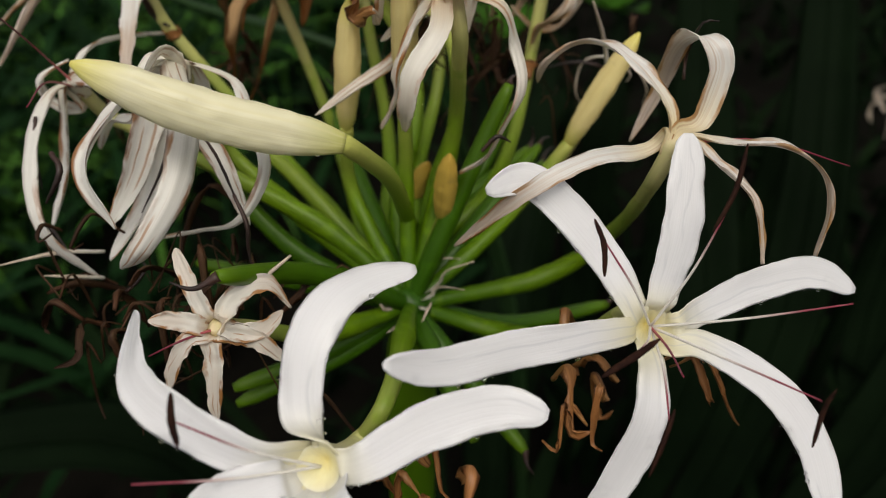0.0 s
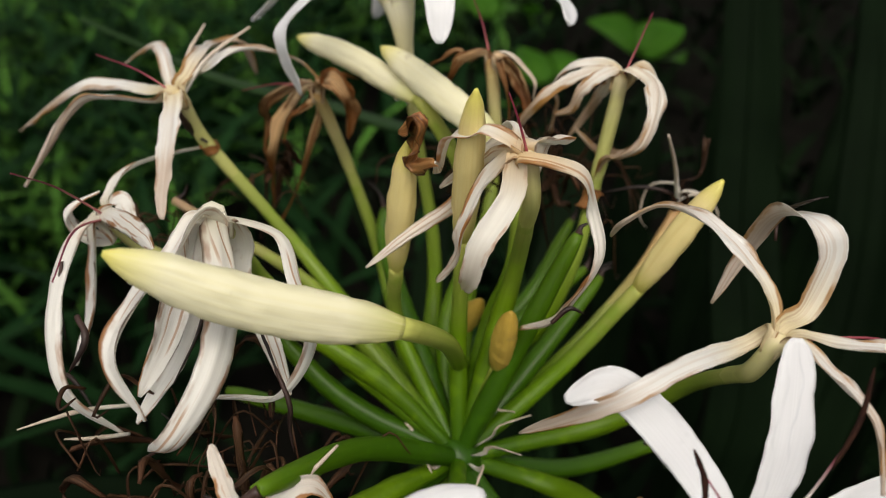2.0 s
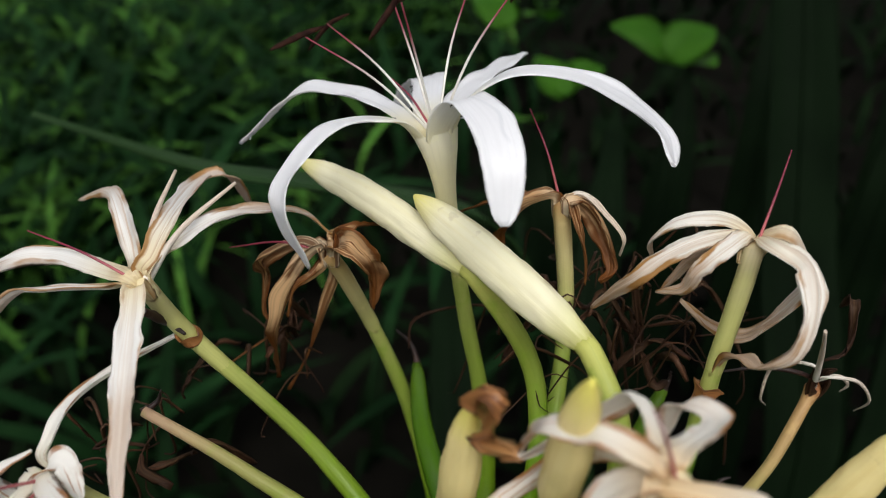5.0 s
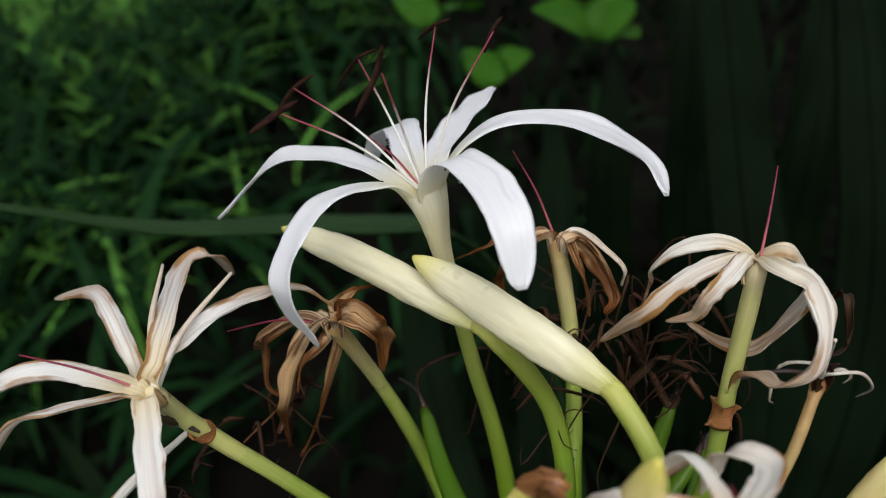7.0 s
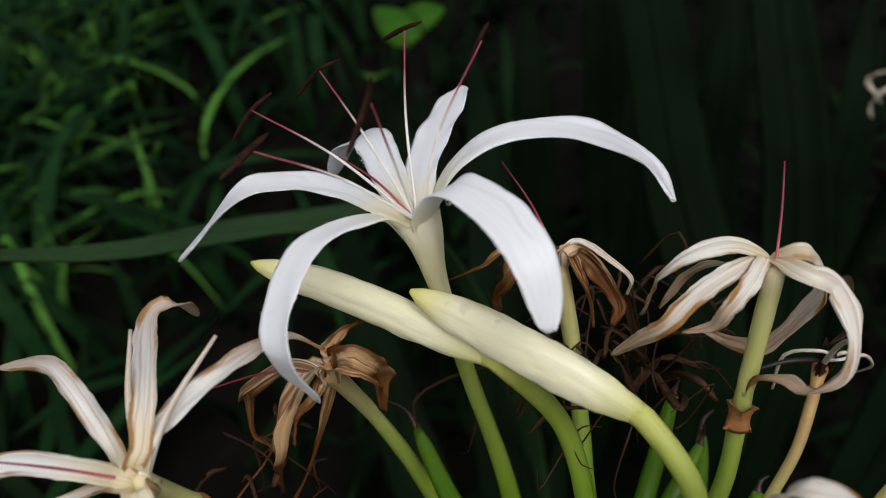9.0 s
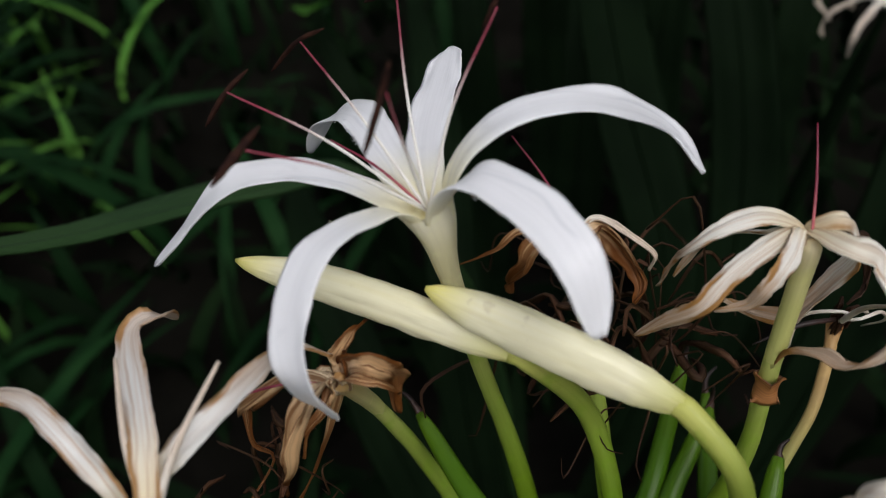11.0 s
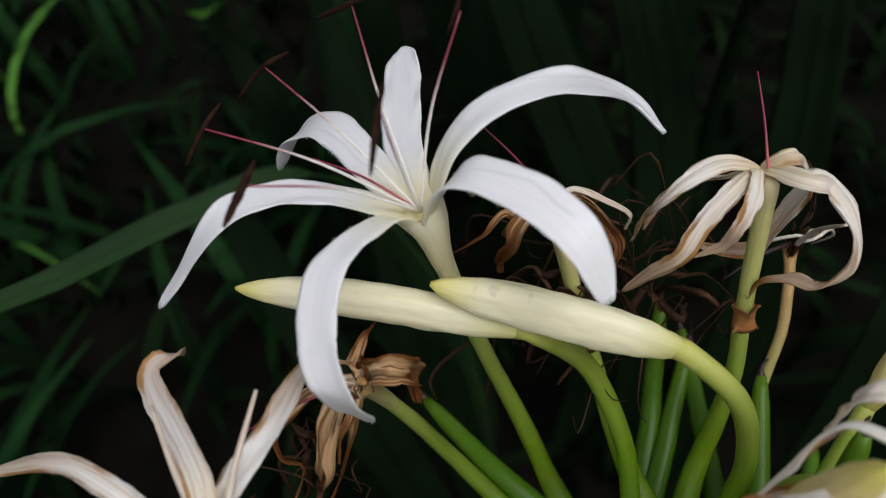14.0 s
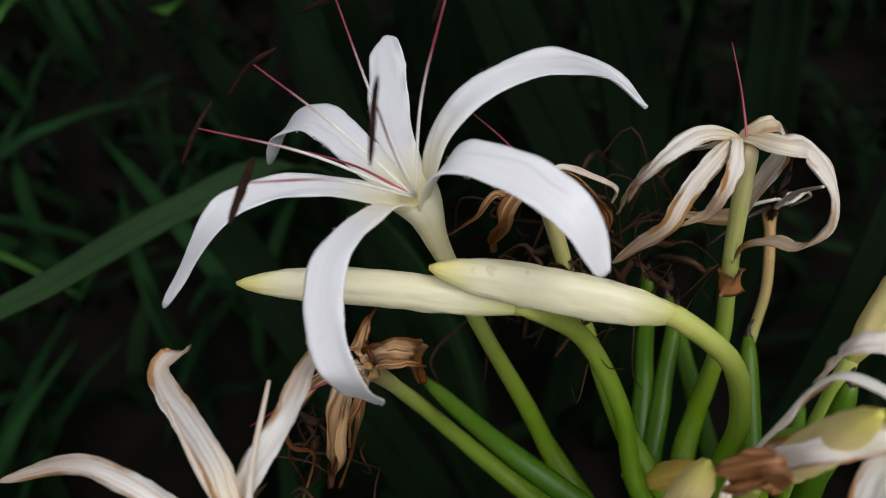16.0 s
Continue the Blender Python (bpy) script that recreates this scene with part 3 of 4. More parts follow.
bud('white_bud', stalk=[HUB, (-0.0171, 0.2523, 0.7670), (-0.0180, 0.2744, 0.7814), (-0.0106, 0.2906, 0.8020), (-0.0121, 0.3063, 0.8264)], body=[(-0.0286, 0.3111, 0.8560), (-0.0594, 0.3413, 0.8615), (-0.0855, 0.3651, 0.8613)], radius=0.0050)

bud('white_bud', stalk=[HUB, (-0.0073, 0.2452, 0.7746), (-0.0020, 0.2590, 0.7945), (0.0057, 0.2629, 0.8174), (0.0061, 0.2708, 0.8409)], body=[(-0.0002, 0.2866, 0.8518), (-0.0241, 0.3094, 0.8621), (-0.0451, 0.3281, 0.8705)], radius=0.0057)

# streaked_flower
streaked_flower = lily('old', stalk=[HUB, (-0.0697, 0.2963, 0.7847), (-0.1098, 0.3056, 0.8383), (-0.1125, 0.3029, 0.8495)], throat=(-0.1158, 0.2996, 0.8633), axis=(-0.2260, -0.2301, 0.9466))
tepal(streaked_flower, [(-0.1142, 0.2908, 0.8626), (-0.1117, 0.2737, 0.8556), (-0.1089, 0.2570, 0.8490), (-0.1063, 0.2445, 0.8437)], width=0.0105)
tepal(streaked_flower, [(-0.1237, 0.3145, 0.8596), (-0.1287, 0.3241, 0.8685), (-0.1398, 0.3418, 0.8650), (-0.1616, 0.3609, 0.8494)], width=0.0075)
tepal(streaked_flower, [(-0.1132, 0.3045, 0.8676), (-0.1116, 0.3183, 0.8713), (-0.1136, 0.3508, 0.8634), (-0.1068, 0.3552, 0.8616), (-0.1065, 0.3694, 0.8425)], width=0.009)
tepal(streaked_flower, [(-0.1091, 0.3090, 0.8672), (-0.0944, 0.3130, 0.8745), (-0.0795, 0.3289, 0.8654), (-0.0700, 0.3289, 0.8569)], width=0.0085)
tepal(streaked_flower, [(-0.1292, 0.3088, 0.8598), (-0.1486, 0.3184, 0.8582), (-0.1635, 0.3191, 0.8557), (-0.2034, 0.3380, 0.8273)], width=0.009)
tepal(streaked_flower, [(-0.1267, 0.3047, 0.8569), (-0.1408, 0.2993, 0.8604), (-0.1530, 0.2967, 0.8579), (-0.1697, 0.2789, 0.8342)], width=0.009)
stamen(streaked_flower, (-0.1136, 0.3333, 0.8764), kind="spent")
stamen(streaked_flower, (-0.0923, 0.3203, 0.8800), kind="spent")
stamen(streaked_flower, (-0.1465, 0.3087, 0.8728), style=True)

# brown_flower
brown_flower = lily('brown', stalk=[HUB, (-0.0262, 0.2680, 0.7465), (-0.0398, 0.3073, 0.7461), (-0.0509, 0.3364, 0.7687), (-0.0619, 0.3386, 0.8099)], throat=(-0.0704, 0.3238, 0.8563), axis=(0.0000, 0.0000, 1.0000))
tepal(brown_flower, [(-0.0812, 0.3294, 0.8541), (-0.0940, 0.3315, 0.8454), (-0.0957, 0.3394, 0.8338), (-0.0978, 0.3356, 0.8213), (-0.0939, 0.3310, 0.8173), (-0.1064, 0.3213, 0.8125)], width=0.0052)
tepal(brown_flower, [(-0.0828, 0.3211, 0.8464), (-0.0891, 0.3186, 0.8314), (-0.0926, 0.3241, 0.8147), (-0.0953, 0.3301, 0.7965)], width=0.0082)
tepal(brown_flower, [(-0.0723, 0.3240, 0.8504), (-0.0770, 0.3202, 0.8473), (-0.0819, 0.3191, 0.8436), (-0.0847, 0.3184, 0.8339)], width=0.0046)
tepal(brown_flower, [(-0.0637, 0.3188, 0.8596), (-0.0590, 0.3191, 0.8533), (-0.0580, 0.3227, 0.8448), (-0.0593, 0.3211, 0.8351)], width=0.0072, profile=LIMP)
tepal(brown_flower, [(-0.0689, 0.3286, 0.8557), (-0.0633, 0.3337, 0.8567), (-0.0561, 0.3396, 0.8530)], width=0.0050)
tepal(brown_flower, [(-0.0705, 0.3288, 0.8441), (-0.0766, 0.3288, 0.8270), (-0.0838, 0.3301, 0.8082), (-0.0929, 0.3304, 0.7899)], width=0.0042)
stamen(brown_flower, (-0.1025, 0.3314, 0.8505), style=True)

# brown_flower_far
brown_flower_far = lily('brown', stalk=[HUB, (-0.0118, 0.2578, 0.7708), (-0.0102, 0.2865, 0.7864), (-0.0030, 0.3121, 0.8035), (0.0001, 0.3284, 0.8288)], throat=(-0.0029, 0.3345, 0.8657), axis=(0.0000, 0.0000, 1.0000))
tepal(brown_flower_far, [(-0.0119, 0.3378, 0.8624), (-0.0162, 0.3388, 0.8658), (-0.0231, 0.3389, 0.8618), (-0.0325, 0.3443, 0.8544)], width=0.0034)
tepal(brown_flower_far, [(-0.0138, 0.3339, 0.8643), (-0.0181, 0.3328, 0.8592), (-0.0203, 0.3358, 0.8522), (-0.0191, 0.3374, 0.8441)], width=0.0056, profile=LIMP)
tepal(brown_flower_far, [(0.0039, 0.3339, 0.8662), (0.0091, 0.3276, 0.8636), (0.0136, 0.3223, 0.8593), (0.0134, 0.3234, 0.8524)], width=0.0018, profile=LIMP, skin_of=spent_skin)
tepal(brown_flower_far, [(0.0052, 0.3340, 0.8614), (0.0099, 0.3295, 0.8545), (0.0118, 0.3233, 0.8480), (0.0080, 0.3196, 0.8456)], width=0.0058, profile=LIMP)
tepal(brown_flower_far, [(0.0017, 0.3283, 0.8589), (0.0042, 0.3271, 0.8498), (0.0047, 0.3251, 0.8403)], width=0.0034)
stamen(brown_flower_far, (-0.0116, 0.3528, 0.8849), style=True)

# curled_flower
curled_flower = lily('worn', stalk=[HUB, (-0.0056, 0.2651, 0.7586), (0.0171, 0.2822, 0.7701), (0.0301, 0.2879, 0.7984), (0.0364, 0.2961, 0.8314)], throat=(0.0434, 0.3046, 0.8707), axis=(0.3936, 0.4982, 0.7726))
tepal(curled_flower, [(0.0363, 0.3146, 0.8713), (0.0265, 0.3167, 0.8687), (0.0208, 0.3198, 0.8602), (0.0230, 0.3257, 0.8497), (0.0221, 0.3286, 0.8358)], width=0.0076, profile=TAILED)
tepal(curled_flower, [(0.0409, 0.3148, 0.8628), (0.0391, 0.3245, 0.8543), (0.0364, 0.3314, 0.8437), (0.0295, 0.3318, 0.8325)], width=0.0058)
tepal(curled_flower, [(0.0310, 0.3055, 0.8710), (0.0212, 0.3044, 0.8667), (0.0136, 0.3029, 0.8608), (0.0090, 0.3082, 0.8515), (0.0051, 0.3135, 0.8411)], width=0.0066)
tepal(curled_flower, [(0.0337, 0.3005, 0.8712), (0.0272, 0.2982, 0.8661), (0.0252, 0.3000, 0.8591), (0.0197, 0.3044, 0.8546)], width=0.0060)
tepal(curled_flower, [(0.0450, 0.2951, 0.8755), (0.0512, 0.2924, 0.8717), (0.0506, 0.2828, 0.8656), (0.0467, 0.2769, 0.8566), (0.0406, 0.2808, 0.8499), (0.0394, 0.2869, 0.8471), (0.0375, 0.2934, 0.8411), (0.0359, 0.2959, 0.8337)], width=0.0112, profile=TAILED)
tepal(curled_flower, [(0.0490, 0.3036, 0.8745), (0.0545, 0.3035, 0.8682), (0.0572, 0.3015, 0.8590), (0.0550, 0.3028, 0.8500), (0.0500, 0.3033, 0.8425), (0.0441, 0.3037, 0.8388), (0.0370, 0.3100, 0.8385), (0.0291, 0.3108, 0.8466)], width=0.0078, profile=LIMP)
stamen(curled_flower, (0.0541, 0.3232, 0.8864), style=True)

# shrivelled_flower
shrivelled_flower = lily('thread', stalk=[HUB, (0.0060, 0.2485, 0.7607), (0.0243, 0.2679, 0.7665), (0.0428, 0.2843, 0.7775), (0.0588, 0.2935, 0.7970)], throat=(0.0719, 0.3074, 0.8180), axis=(0.0000, 0.0000, 1.0000))
dry_strand(shrivelled_flower, [(0.0719, 0.3074, 0.8180), (0.0689, 0.3044, 0.8268), (0.0605, 0.3106, 0.8223), (0.0581, 0.3090, 0.8100), (0.0634, 0.3144, 0.8000)], radius=0.00045, pale=True)
dry_strand(shrivelled_flower, [(0.0719, 0.3074, 0.8180), (0.0713, 0.3015, 0.8256), (0.0808, 0.3025, 0.8226), (0.0873, 0.3038, 0.8133), (0.0881, 0.3097, 0.8026)], radius=0.00045, pale=True)
dry_strand(shrivelled_flower, [(0.0719, 0.3074, 0.8180), (0.0765, 0.3060, 0.8215), (0.0800, 0.3050, 0.8190), (0.0790, 0.3060, 0.8150)], radius=0.0005, pale=True)
dry_strand(shrivelled_flower, [(0.0719, 0.3074, 0.8180), (0.0660, 0.3060, 0.8225), (0.0560, 0.3075, 0.8235), (0.0430, 0.3090, 0.8200)], radius=0.0006)
tepal(shrivelled_flower, [(0.0700, 0.3060, 0.8225), (0.0690, 0.3050, 0.8255)], width=0.0030)
tepal(shrivelled_flower, [(0.0735, 0.3065, 0.8225), (0.0760, 0.3060, 0.8240)], width=0.0030)
tepal(shrivelled_flower, [(0.0722, 0.3090, 0.8225), (0.0735, 0.3105, 0.8245)], width=0.0028)
stamen(shrivelled_flower, (0.0578, 0.2880, 0.8552), kind="spent")

# cream_flower
cream_flower = lily('cream', stalk=[HUB, (0.0045, 0.2532, 0.8150), (0.0066, 0.2343, 0.8542), (0.0065, 0.2271, 0.8665)], throat=(0.0046, 0.2262, 0.8792), axis=(-0.1522, -0.2139, 0.9649))
tepal(cream_flower, [(-0.0060, 0.2400, 0.8680), (-0.0146, 0.2500, 0.8490), (-0.0288, 0.2432, 0.8411), (-0.0414, 0.2335, 0.8350)], width=0.0054)
tepal(cream_flower, [(0.0007, 0.2209, 0.8687), (-0.0074, 0.2123, 0.8579), (-0.0102, 0.2148, 0.8447), (-0.0114, 0.2272, 0.8324)], width=0.0074)
tepal(cream_flower, [(-0.0064, 0.2293, 0.8686), (-0.0122, 0.2246, 0.8565), (-0.0142, 0.2271, 0.8428), (-0.0199, 0.2345, 0.8296)], width=0.0074)
tepal(cream_flower, [(0.0185, 0.2226, 0.8753), (0.0238, 0.2270, 0.8614), (0.0260, 0.2191, 0.8509), (0.0202, 0.2180, 0.8375), (0.0153, 0.2244, 0.8235), (0.0069, 0.2338, 0.8121)], width=0.0072)
tepal(cream_flower, [(-0.0061, 0.2317, 0.8827), (-0.0103, 0.2347, 0.8797), (-0.0165, 0.2394, 0.8761), (-0.0195, 0.2457, 0.8621), (-0.0206, 0.2387, 0.8689)], width=0.0056)
tepal(cream_flower, [(0.0166, 0.2428, 0.8739), (0.0117, 0.2497, 0.8709), (0.0086, 0.2516, 0.8546)], width=0.0064)
tepal(cream_flower, [(0.0031, 0.2376, 0.8795), (0.0015, 0.2450, 0.8778), (-0.0017, 0.2482, 0.8720), (-0.0088, 0.2486, 0.8648), (-0.0195, 0.2491, 0.8546)], width=0.0058)
withered_tip(cream_flower, [(-0.0206, 0.2387, 0.8689), (-0.0280, 0.2470, 0.8642), (-0.0241, 0.2411, 0.8813), (-0.0311, 0.2486, 0.8733)])
stamen(cream_flower, (-0.0012, 0.2265, 0.8952), style=True)

bud('yellow_bud', stalk=[HUB, (-0.0350, 0.2600, 0.7888)], body=[(-0.0345, 0.2540, 0.8190), (-0.0293, 0.2512, 0.8690)], radius=0.0046, look="yellow")

bud('yellow_bud', stalk=[HUB, (-0.0128, 0.2460, 0.7983)], body=[(-0.0121, 0.2470, 0.8365), (-0.0093, 0.2350, 0.8925)], radius=0.0045, look="yellow")

bud('yellow_bud', stalk=[HUB, (0.0230, 0.2480, 0.7810)], body=[(0.0480, 0.2575, 0.8105), (0.0702, 0.2616, 0.8525)], radius=0.0045, look="yellow")

bud('small_bud', stalk=[HUB], body=[(0.0007, 0.2388, 0.7894), (0.0034, 0.2306, 0.8216)], radius=0.0042, look="ochre")

bud('small_bud', stalk=[HUB], body=[(-0.0142, 0.2776, 0.7707), (-0.0050, 0.2641, 0.7998)], radius=0.0042, look="ochre")

bud('white_bud', stalk=[HUB, (-0.0111, 0.2686, 0.7557), (-0.0129, 0.2407, 0.7906), (-0.0164, 0.2162, 0.8210)], body=[(-0.0268, 0.1936, 0.8453), (-0.0625, 0.1869, 0.8581), (-0.0920, 0.1825, 0.8741)], radius=0.0066)

# streaked_flower_low
streaked_flower_low = lily('old', stalk=[HUB, (0.0425, 0.2467, 0.7566), (0.0657, 0.2369, 0.7867), (0.0637, 0.1908, 0.8377)], throat=(0.0675, 0.1927, 0.8480), axis=(0.3428, 0.1695, 0.9240))
tepal(streaked_flower_low, [(0.0656, 0.2035, 0.8535), (0.0588, 0.2124, 0.8603), (0.0509, 0.2224, 0.8629), (0.0433, 0.2333, 0.8595), (0.0348, 0.2351, 0.8521), (0.0333, 0.2429, 0.8424)], width=0.0092)
tepal(streaked_flower_low, [(0.0762, 0.2020, 0.8470), (0.0805, 0.2056, 0.8610), (0.0782, 0.2075, 0.8680), (0.0752, 0.2150, 0.8685), (0.0746, 0.2299, 0.8587), (0.0735, 0.2391, 0.8409), (0.0649, 0.2338, 0.8245)], width=0.0100)
tepal(streaked_flower_low, [(0.0600, 0.1941, 0.8425), (0.0411, 0.1806, 0.8468), (0.0244, 0.1739, 0.8411), (0.0047, 0.1904, 0.8116)], width=0.0070)
tepal(streaked_flower_low, [(0.0800, 0.1903, 0.8468), (0.0960, 0.1876, 0.8468), (0.1065, 0.1844, 0.8408), (0.1101, 0.1811, 0.8299), (0.1088, 0.1780, 0.8163)], width=0.008)
tepal(streaked_flower_low, [(0.0766, 0.1823, 0.8444), (0.0843, 0.1721, 0.8387), (0.0865, 0.1627, 0.8249)], width=0.0075)
stamen(streaked_flower_low, (0.1203, 0.1958, 0.8358), style=True)

# fresh_flower_low
fresh_flower_low = lily('fresh', stalk=[HUB, (0.0239, 0.2257, 0.7447), (0.0460, 0.1910, 0.7713), (0.0561, 0.1890, 0.7856)], throat=(0.0600, 0.1599, 0.8050), axis=(0.1099, -0.8272, 0.5511))
tepal(fresh_flower_low, [(0.0442, 0.1706, 0.8246), (0.0261, 0.1789, 0.8410), (0.0130, 0.1752, 0.8404)], width=0.0108)
tepal(fresh_flower_low, [(0.0622, 0.1648, 0.8153), (0.0659, 0.1712, 0.8297), (0.0674, 0.1797, 0.8424), (0.0678, 0.1863, 0.8516)], width=0.0116)
tepal(fresh_flower_low, [(0.0423, 0.1499, 0.8111), (0.0204, 0.1393, 0.8164), (0.0009, 0.1283, 0.8211), (-0.0113, 0.1202, 0.8298)], width=0.0104)
tepal(fresh_flower_low, [(0.0729, 0.1661, 0.8050), (0.0927, 0.1747, 0.8083), (0.1115, 0.1809, 0.8082), (0.1262, 0.1818, 0.8007)], width=0.0104)
tepal(fresh_flower_low, [(0.0729, 0.1573, 0.8012), (0.0917, 0.1509, 0.7921), (0.1042, 0.1410, 0.7779), (0.1104, 0.1255, 0.7561)], width=0.0104)
tepal(fresh_flower_low, [(0.0591, 0.1517, 0.7958), (0.0579, 0.1434, 0.7868), (0.0520, 0.1385, 0.7714), (0.0397, 0.1312, 0.7477)], width=0.0112)
stamen(fresh_flower_low, (0.1048, 0.1485, 0.8229), kind="long")
stamen(fresh_flower_low, (0.0895, 0.1237, 0.8142), anther=((0.0903, 0.1217, 0.8200), (0.0872, 0.1175, 0.8055)), kind="long")
stamen(fresh_flower_low, (0.0555, 0.1240, 0.8064), anther=((0.0568, 0.1260, 0.8091), (0.0510, 0.1178, 0.7943)), kind="long")
stamen(fresh_flower_low, (0.0468, 0.1332, 0.8194), anther=((0.0393, 0.1304, 0.8155), (0.0533, 0.1357, 0.8229)), kind="long")
stamen(fresh_flower_low, (0.0425, 0.1572, 0.8359), anther=((0.0397, 0.1607, 0.8408), (0.0422, 0.1523, 0.8289)), kind="long")
stamen(fresh_flower_low, (0.0757, 0.1648, 0.8461), anther=((0.0793, 0.1730, 0.8576), (0.0687, 0.1577, 0.8363)), kind="long")
stamen(fresh_flower_low, (0.0589, 0.1304, 0.8154), style=True)

# fresh_flower_low_far
fresh_flower_low_far = lily('fresh', stalk=[HUB, (-0.0130, 0.1448, 0.7967), (-0.0210, 0.1388, 0.7844)], throat=(-0.0283, 0.1143, 0.8018), axis=(-0.2362, -0.7924, 0.5624))
tepal(fresh_flower_low_far, [(-0.0320, 0.1237, 0.8090), (-0.0315, 0.1340, 0.8212), (-0.0254, 0.1444, 0.8284), (-0.0163, 0.1525, 0.8290), (-0.0056, 0.1568, 0.8283)], width=0.0125)
tepal(fresh_flower_low_far, [(-0.0410, 0.1119, 0.8092), (-0.0561, 0.1157, 0.8153), (-0.0702, 0.1256, 0.8204), (-0.0767, 0.1471, 0.8218)], width=0.012)
tepal(fresh_flower_low_far, [(-0.0163, 0.1157, 0.8034), (-0.0018, 0.1204, 0.8097), (0.0141, 0.1230, 0.8131), (0.0260, 0.1221, 0.8116)], width=0.012)
tepal(fresh_flower_low_far, [(-0.0375, 0.1094, 0.8035), (-0.0550, 0.1025, 0.8027)], width=0.012)
tepal(fresh_flower_low_far, [(-0.0228, 0.1034, 0.8023), (-0.0154, 0.0900, 0.8020)], width=0.012)
tepal(fresh_flower_low_far, [(-0.0303, 0.1034, 0.8025), (-0.0341, 0.0900, 0.8022)], width=0.012)
stamen(fresh_flower_low_far, (-0.0629, 0.0995, 0.8159), kind="long")
stamen(fresh_flower_low_far, (-0.0544, 0.1072, 0.8265), anther=((-0.0547, 0.1106, 0.8313), (-0.0532, 0.1040, 0.8221)), kind="long")

# faded_star_flower
faded_star_flower = lily('cream', stalk=[HUB, (-0.0422, 0.1970, 0.7700), (-0.0571, 0.1720, 0.7951)], throat=(-0.0616, 0.1569, 0.8084), axis=(-0.2207, -0.7213, 0.6566))
tepal(faded_star_flower, [(-0.0653, 0.1603, 0.8145), (-0.0690, 0.1655, 0.8197), (-0.0732, 0.1725, 0.8239)], width=0.0062)
tepal(faded_star_flower, [(-0.0668, 0.1562, 0.8104), (-0.0727, 0.1569, 0.8110), (-0.0795, 0.1583, 0.8097)], width=0.0062)
tepal(faded_star_flower, [(-0.0673, 0.1531, 0.8072), (-0.0712, 0.1495, 0.8023), (-0.0736, 0.1470, 0.7947)], width=0.0062)
tepal(faded_star_flower, [(-0.0609, 0.1512, 0.8023), (-0.0610, 0.1469, 0.7948), (-0.0612, 0.1437, 0.7858)], width=0.0062)
tepal(faded_star_flower, [(-0.0546, 0.1571, 0.8059), (-0.0486, 0.1579, 0.8013), (-0.0439, 0.1585, 0.7941)], width=0.0062)
tepal(faded_star_flower, [(-0.0560, 0.1633, 0.8141), (-0.0482, 0.1686, 0.8145), (-0.0425, 0.1686, 0.8056)], width=0.0062)
tepal(faded_star_flower, [(-0.0550, 0.1571, 0.8061), (-0.0489, 0.1607, 0.8046), (-0.0449, 0.1679, 0.8051)], width=0.0062)
stamen(faded_star_flower, (-0.0436, 0.1813, 0.8149), kind="spent")
stamen(faded_star_flower, (-0.0765, 0.1472, 0.8069), style=True)

# drooping_flower
drooping_flower = lily('faded', stalk=[HUB, (-0.0460, 0.2428, 0.7848), (-0.1138, 0.2589, 0.8182), (-0.1252, 0.2608, 0.8233)], throat=(-0.1325, 0.2587, 0.8371), axis=(-0.4623, -0.1362, 0.8762))
tepal(drooping_flower, [(-0.1313, 0.2591, 0.8261), (-0.1409, 0.2564, 0.8289), (-0.1428, 0.2557, 0.8390), (-0.1317, 0.2588, 0.8449)], width=0.008)
tepal(drooping_flower, [(-0.1320, 0.2645, 0.8408), (-0.1297, 0.2745, 0.8441), (-0.1228, 0.2900, 0.8421), (-0.1126, 0.3097, 0.8363)], width=0.006)
tepal(drooping_flower, [(-0.1359, 0.2403, 0.8368), (-0.1346, 0.2180, 0.8247), (-0.1287, 0.2035, 0.8081), (-0.1168, 0.2079, 0.7859)], width=0.0085)
tepal(drooping_flower, [(-0.1359, 0.2507, 0.8239), (-0.1375, 0.2433, 0.8071), (-0.1424, 0.2330, 0.7916)], width=0.008)
tepal(drooping_flower, [(-0.1252, 0.2587, 0.8417), (-0.1195, 0.2518, 0.8360)], width=0.007)
tepal(drooping_flower, [(-0.1120, 0.2354, 0.8474), (-0.0947, 0.2108, 0.8560)], width=0.007)
stamen(drooping_flower, (-0.1217, 0.2046, 0.8814), style=True)
stamen(drooping_flower, (-0.1135, 0.1938, 0.8569), style=True)

# hanging_flower
hanging_flower = lily('faded', stalk=[HUB, (-0.0549, 0.2478, 0.7871), (-0.0825, 0.2616, 0.8081)], throat=(-0.0796, 0.2247, 0.8582), axis=(0.0000, 0.0000, 1.0000))
tepal(hanging_flower, [(-0.0650, 0.2270, 0.8508), (-0.0580, 0.2135, 0.8443), (-0.0524, 0.2029, 0.8323), (-0.0611, 0.1960, 0.8178), (-0.0767, 0.2026, 0.8096), (-0.0930, 0.2108, 0.8011)], width=0.0062)
tepal(hanging_flower, [(-0.0773, 0.2299, 0.8457), (-0.0790, 0.2281, 0.8341), (-0.0701, 0.2181, 0.8230), (-0.0606, 0.2018, 0.8120)], width=0.0080)
tepal(hanging_flower, [(-0.0743, 0.2023, 0.8454), (-0.0755, 0.1859, 0.8338), (-0.0838, 0.1745, 0.8221), (-0.0945, 0.1812, 0.8105)], width=0.0105)
tepal(hanging_flower, [(-0.0884, 0.2286, 0.8477), (-0.0941, 0.2203, 0.8354), (-0.0965, 0.2078, 0.8254), (-0.1003, 0.1936, 0.8179)], width=0.0105)
